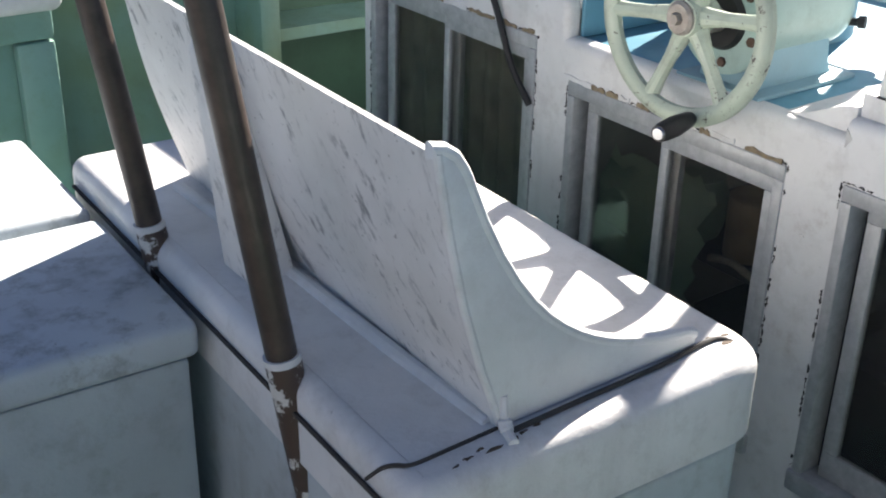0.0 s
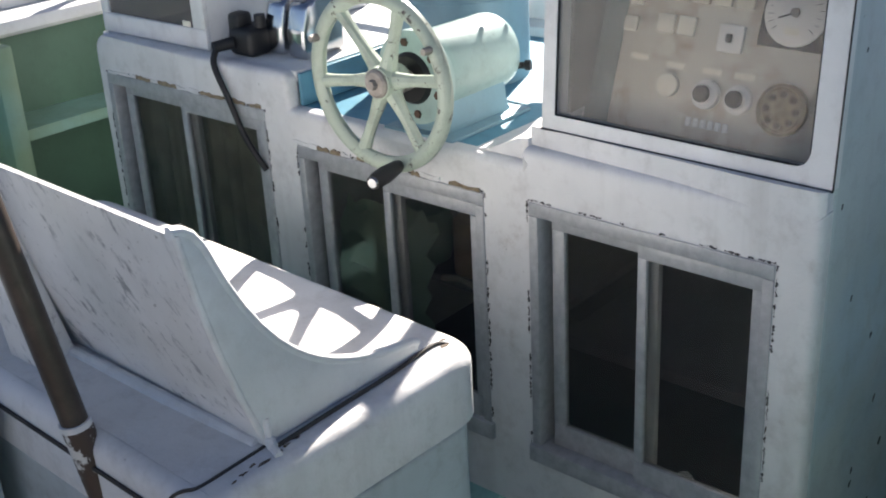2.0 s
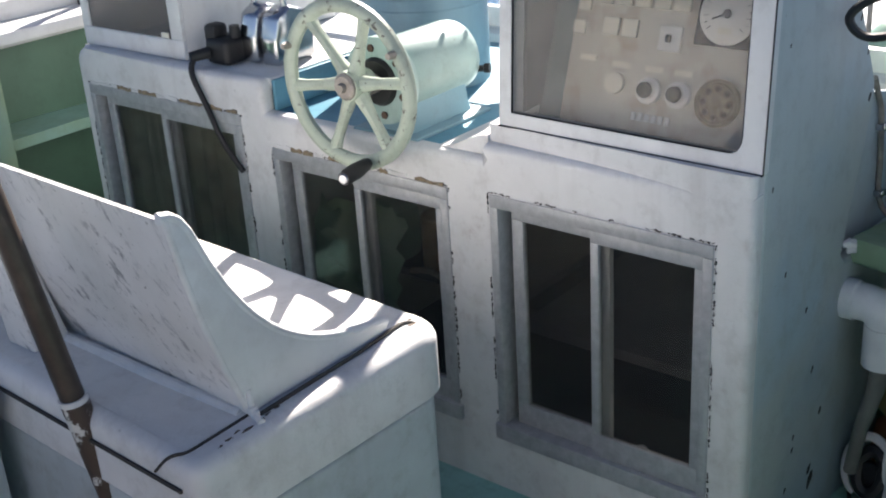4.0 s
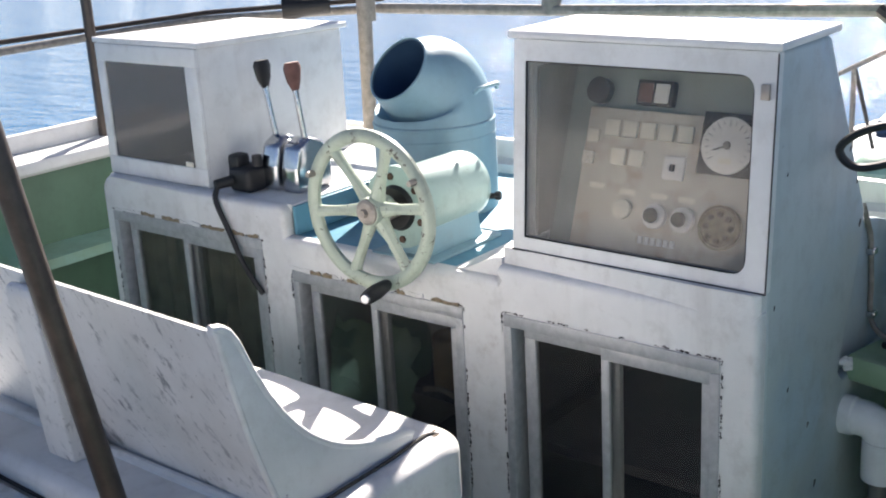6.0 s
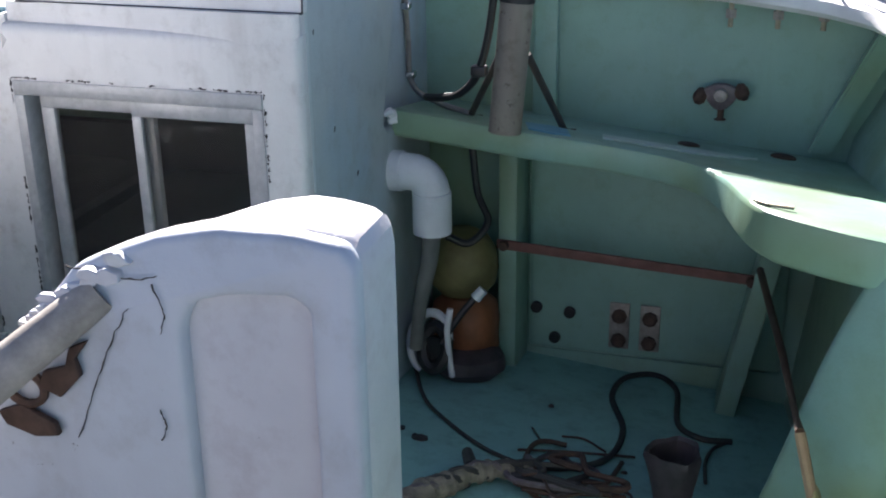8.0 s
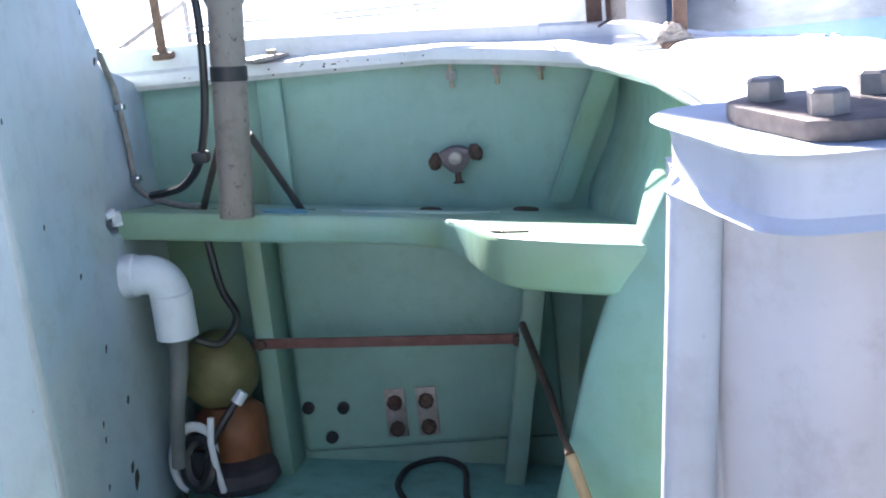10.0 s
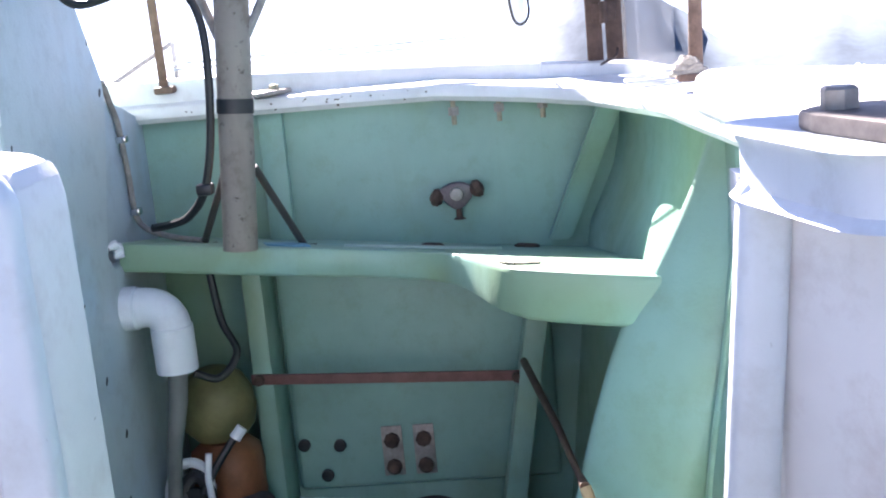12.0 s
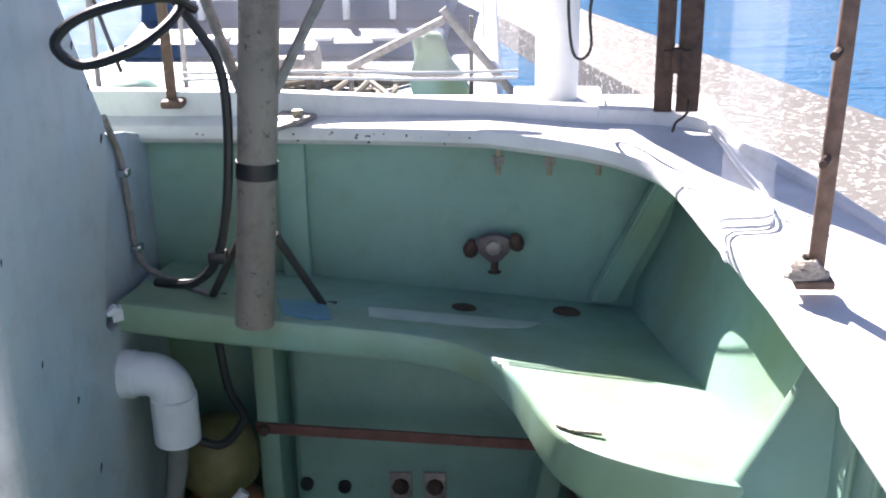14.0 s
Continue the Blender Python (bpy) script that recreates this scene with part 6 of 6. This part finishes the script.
# ---- beyond the boat ----
def build_outside():
    m = Matrix.Translation((11.64, -1.82, -0.1)) @ Matrix.Rotation(radians(10.1), 4, "Z")
    single("quay", moved(box((-14, -1.73, -1.5), (40, 0, 0.0), 0.03), m), CONCRETE, "narrow grey concrete quay with pale patches", "quay", kind="structure", level=True)
    # wooded hills across the harbour
    rnd = random.Random(4)
    hills = bmesh.new()
    rows = []
    for q in range(181):
        az = -62 + 124 * q / 180
        h = 0.5 + 4.6 * math.exp(-((az + 5.0) / 4.2) ** 2) + 2.0 * math.exp(-((az + 15) / 3.5) ** 2) + 1.6 * math.exp(-((az - 3.5) / 4) ** 2) + 1.3 * math.exp(-((az + 34) / 10) ** 2) + 0.9 * math.exp(-((az - 28) / 12) ** 2)
        h += 0.12 * math.sin(2.1 * az) + 0.07 * math.sin(5.3 * az + 1) + rnd.uniform(-0.05, 0.05)
        a = radians(az)
        rows.append([hills.verts.new((r * math.cos(a), r * math.sin(a), z)) for r, z in ((380, -1.0), (400, 400 * math.tan(radians(h * 0.45))), (430, 430 * math.tan(radians(h))), (520, -1.0))])
    for a, b in zip(rows, rows[1:]):
        for k in range(3):
            hills.faces.new((a[k], a[k + 1], b[k + 1], b[k]))
    single("hills", hills, HILL, "hazy blue wooded hills across the harbour", "hills", kind="structure", level=True)
    p = thing("white_column", (2.8, -0.545, 1.06), "plain white painted column standing outside the coaming", "column")
    part("shaft", tube([(2.8, -0.545, 1.06), (2.8, -0.545, 2.6)], 0.052, 24), WHITE, p)
    part("base_plate", slab(rounded_plan([(2.7, -0.66, 0.02), (2.92, -0.66, 0.02), (2.92, -0.44, 0.02), (2.7, -0.44, 0.02)]), 1.062, 1.085, 0.004), WHITE, p)
    b = thing("moored_boat", (6.0, 1.0, -0.5), "white fishing boat moored beyond the gunwale", "boat")
    plan = [(3.3, -0.45), (3.3, 2.5), (5.2, 2.3), (6.9, 1.95), (8.6, 1.5), (9.6, 0.9), (9.7, 0.4), (9.0, -0.3)]
    part("hull", prism(plan, "z", -2.0, 0.4, 0.06, 3), WHITE, b)
    part("deck", prism([(3.45, -0.35), (3.45, 2.2), (5.2, 2.15), (6.9, 1.8), (8.5, 1.35), (9.4, 0.8), (9.4, 0.4), (8.9, -0.2)], "z", 0.401, 0.42), FAR_DECK, b, "grey-blue deck")
    part("bulwark", box((3.4, 2.22, 0.42), (5.2, 2.3, 0.62), 0.02), WHITE, b)
    hatch = part("hatch_cover", prism([(6.35, 0.42), (6.38, 0.5), (6.75, 0.56), (6.8, 0.68), (8.2, 0.72), (8.25, 0.42)], "y", -0.05, 1.75, 0.02), BLUE_DEEP, b, "deep blue stepped hatch cover")
    for y in (0.26, 0.53, 1.1, 1.38):
        part("strap", box((6.72, y - 0.018, 0.57), (6.778, y + 0.018, 0.69), 0.006), WHITE, hatch, "white strap")
    for y, w in ((0.22, 0.13), (0.62, 0.05), (1.25, 0.1)):
        part("white_patch", box((6.42, y - w, 0.505), (6.5, y + w, 0.528), 0.006), WHITE, hatch, "white patch")
    part("bulwark", prism([(3.4, -0.46), (6.5, -0.3), (6.5, -0.24), (3.4, -0.4)], "z", 0.405, 0.5, 0.01), WHITE, b)
    for a, c, r in (((5.2, 0.315, 0.625), (5.2, -0.132, 0.846), 0.02), ((5.2, -0.12, 0.89), (5.2, -0.44, 0.5), 0.02), ((5.2, 0.27, 0.618), (5.2, -0.38, 0.565), 0.013),
                    ((5.2, -0.247, 0.42), (5.2, -0.247, 0.86), 0.01), ((5.2, 0.3, 0.42), (5.2, 0.3, 0.64), 0.012), ((5.2, 1.475, 0.42), (5.2, 1.475, 1.02), 0.014),
                    ((5.2, 1.475, 1.02), (5.25, 1.38, 0.6), 0.01), ((5.2, 1.56, 0.97), (5.15, 1.05, 1.24), 0.012), ((5.15, 1.05, 0.42), (5.15, 1.05, 1.24), 0.012)):
        part("rail", tube([a, c], r, 8), GREY_POLE if r > 0.011 else HOSE, b)
    net = bmesh.new()
    rows = []
    for q in range(13):
        t = q / 12
        w = 0.055 + 0.035 * math.sin(3 * t) + 0.05 * (1 - t)
        mid = Vector((5.3 + 0.12 * t, -0.12 + 0.09 * t, 0.42 + 0.32 * t))
        rows.append([net.verts.new(mid + Vector((0.07 * math.sin(a) * (1 + 0.3 * math.sin(5 * t + 3 * a)), w * math.cos(a) * (1 + 0.2 * math.sin(7 * t + 2 * a)), 0))) for a in [2 * math.pi * k / 14 for k in range(14)]])
    for p, q in zip(rows, rows[1:]):
        for k in range(14):
            net.faces.new((p[k], p[(k + 1) % 14], q[(k + 1) % 14], q[k]))
    net.faces.new(rows[-1])
    part("net", net, GREEN, b, "sea-green bundled net", smooth=70)
    part("net", lathe([(0, 0.17), (0.06, 0.16), (0.11, 0.11), (0.14, 0.07), (0.15, 0.02)], (5.3, 1.36, 0.42), (0.1, 0, 1), 16), GREEN, b, "sea-green piled net")
    part("winch", moved(lathe([(0, 0.12), (0.05, 0.12), (0.06, 0.06), (0.2, 0.06), (0.21, 0.12), (0.26, 0.12)], (0, 0, 0), (0, 1, 0), 18), Matrix.Translation((5.5, 0.5, 0.56))), STEEL, b)
    rnd = random.Random(3)
    for i in range(5):
        pts = [(5.0 + rnd.uniform(-0.3, 0.9), 0.3 + rnd.uniform(-0.3, 0.5), 0.43 + rnd.uniform(0, 0.06)) for _ in range(6)]
        part("rope", tube(smooth_line(pts, 5), 0.015, 6), ROPE, b)


build_outside()


# ---- clear curtains along the gunwale ----
def build_curtains():
    def curtain(line, z0, z1, label):
        c = thing("vinyl_curtain", (line[0][0], line[0][1], z0), label, "curtain", "vinyl curtains")
        pts = smooth_line([(x, y, 0) for x, y in line], 4)
        foot = [max(z0, gunwale_z(p.x, p.y) + 0.005) for p in pts]
        bm = bmesh.new()
        rows = [[bm.verts.new((p.x, p.y, a + (z1 - a) * k / 2)) for p, a in zip(pts, foot)] for k in range(3)]
        for a, b in zip(rows, rows[1:]):
            for k in range(len(pts) - 1):
                bm.faces.new((a[k], a[k + 1], b[k + 1], b[k]))
        part("sheet", bm, VINYL, c, smooth=80)
        for rise in (0.0, 0.014):
            part("hem", tube([(p.x, p.y, a + rise) for p, a in zip(pts, foot)], 0.0032, 6), PVC, c, "pale welded hem")
        part("header_bar", tube([(p.x, p.y, z1) for p in pts], 0.006, 6), STEEL, c)
    curtain([(2.33, -0.842), (2.22, -0.852), (2.03, -0.858), (1.9, -0.862), (1.81, -0.857), (1.73, -0.849), (1.696, -0.832), (1.687, -0.795), (1.68, -0.765), (1.655, -0.752), (1.61, -0.746), (1.52, -0.742)], 1.12, 2.1, "clear vinyl curtain with folded hem beside the hinged frame")
    curtain([(2.375, 0.26), (2.39, 0.0), (2.375, -0.25), (2.39, -0.45)], 1.23, 2.1, "clear milky vinyl curtain along the far gunwale")
    for line in ([(1.37, -0.95), (1.22, -0.93), (1.1, -0.925), (1.065, -0.9), (1.06, -0.83)], [(1.2, -1.01), (1.05, -0.98), (0.96, -0.965), (0.935, -0.94), (0.93, -0.86)]):
        single("curtain_cord", tube(smooth_line([(x, y, gunwale_z(x, y) + (0.004 if x > 1.08 else 0.046)) for x, y in line], 6), 0.004, 6), PVC, "pale welded cord of a folded curtain on the gunwale", "cord", "curtain cords")


build_curtains()


# ---- cracks in the sealant round the windows ----
def build_sealant():
    rnd = random.Random(11)
    own = None
    for y0, y1, z0, z1 in ((0.39, 0.927, 0.45, 1.05), (1.045, 1.612, 0.46, 1.042), (1.72, 2.365, 0.5, 1.11)):
        for a, c in (((y0, z1), (y1, z1)), ((y0, z0), (y0, z1)), ((y1, z0), (y1, z1))):
            a, c = Vector((1.4505, *a)), Vector((1.4505, *c))
            t = 0.0
            while t < 1:
                ln = rnd.uniform(0.012, 0.07)
                if rnd.random() < 0.62:
                    pts = []
                    for q in range(9):
                        f = min(1, t + ln * q / 8)
                        p = a.lerp(c, f)
                        side = Vector((0, 0, 1)) if abs(a.z - c.z) < 0.01 else Vector((0, 1, 0))
                        out = 1 if a.y > y0 + 0.1 or abs(a.z - c.z) < 0.01 else -1
                        pts.append(p + side * (rnd.uniform(0.0025, 0.0055) * out))
                    own = tube(pts, [rnd.choice((0.0003, 0.0008, 0.0016, 0.0024)) for _ in pts], 5, bm=own)
                t += ln + rnd.uniform(0.0, 0.03)
    single("sealant_cracks", own, CRACK, "dark cracked sealant along the window frames", "sealant", kind="stuff")


build_sealant()


def build_filler():
    """Brown strips of peeling filler above two of the windows."""
    rnd = random.Random(13)
    for y0, y1, z in ((1.72, 2.365, 1.113), (1.045, 1.612, 1.045)):
        s = thing("filler_strip", (1.45, (y0 + y1) / 2, z), "peeling brown filler above the window frame", "filler", "filler strips")
        y = y0 + 0.01
        while y < y1 - 0.03:
            ln = rnd.uniform(0.02, 0.09)
            top = [(y + ln * q / 5, z + 0.002 + rnd.uniform(0.001, 0.008)) for q in range(6)]
            low = [(y + ln * q / 5, z - rnd.uniform(0.0, 0.004)) for q in range(5, -1, -1)]
            part("flake", prism(low[::-1] + top[::-1], "x", 1.4485, 1.4525), FILLER if rnd.random() < 0.7 else WHITE_WORN, s)
            y += ln + max(0.0, rnd.uniform(-0.03, 0.03))


build_filler()
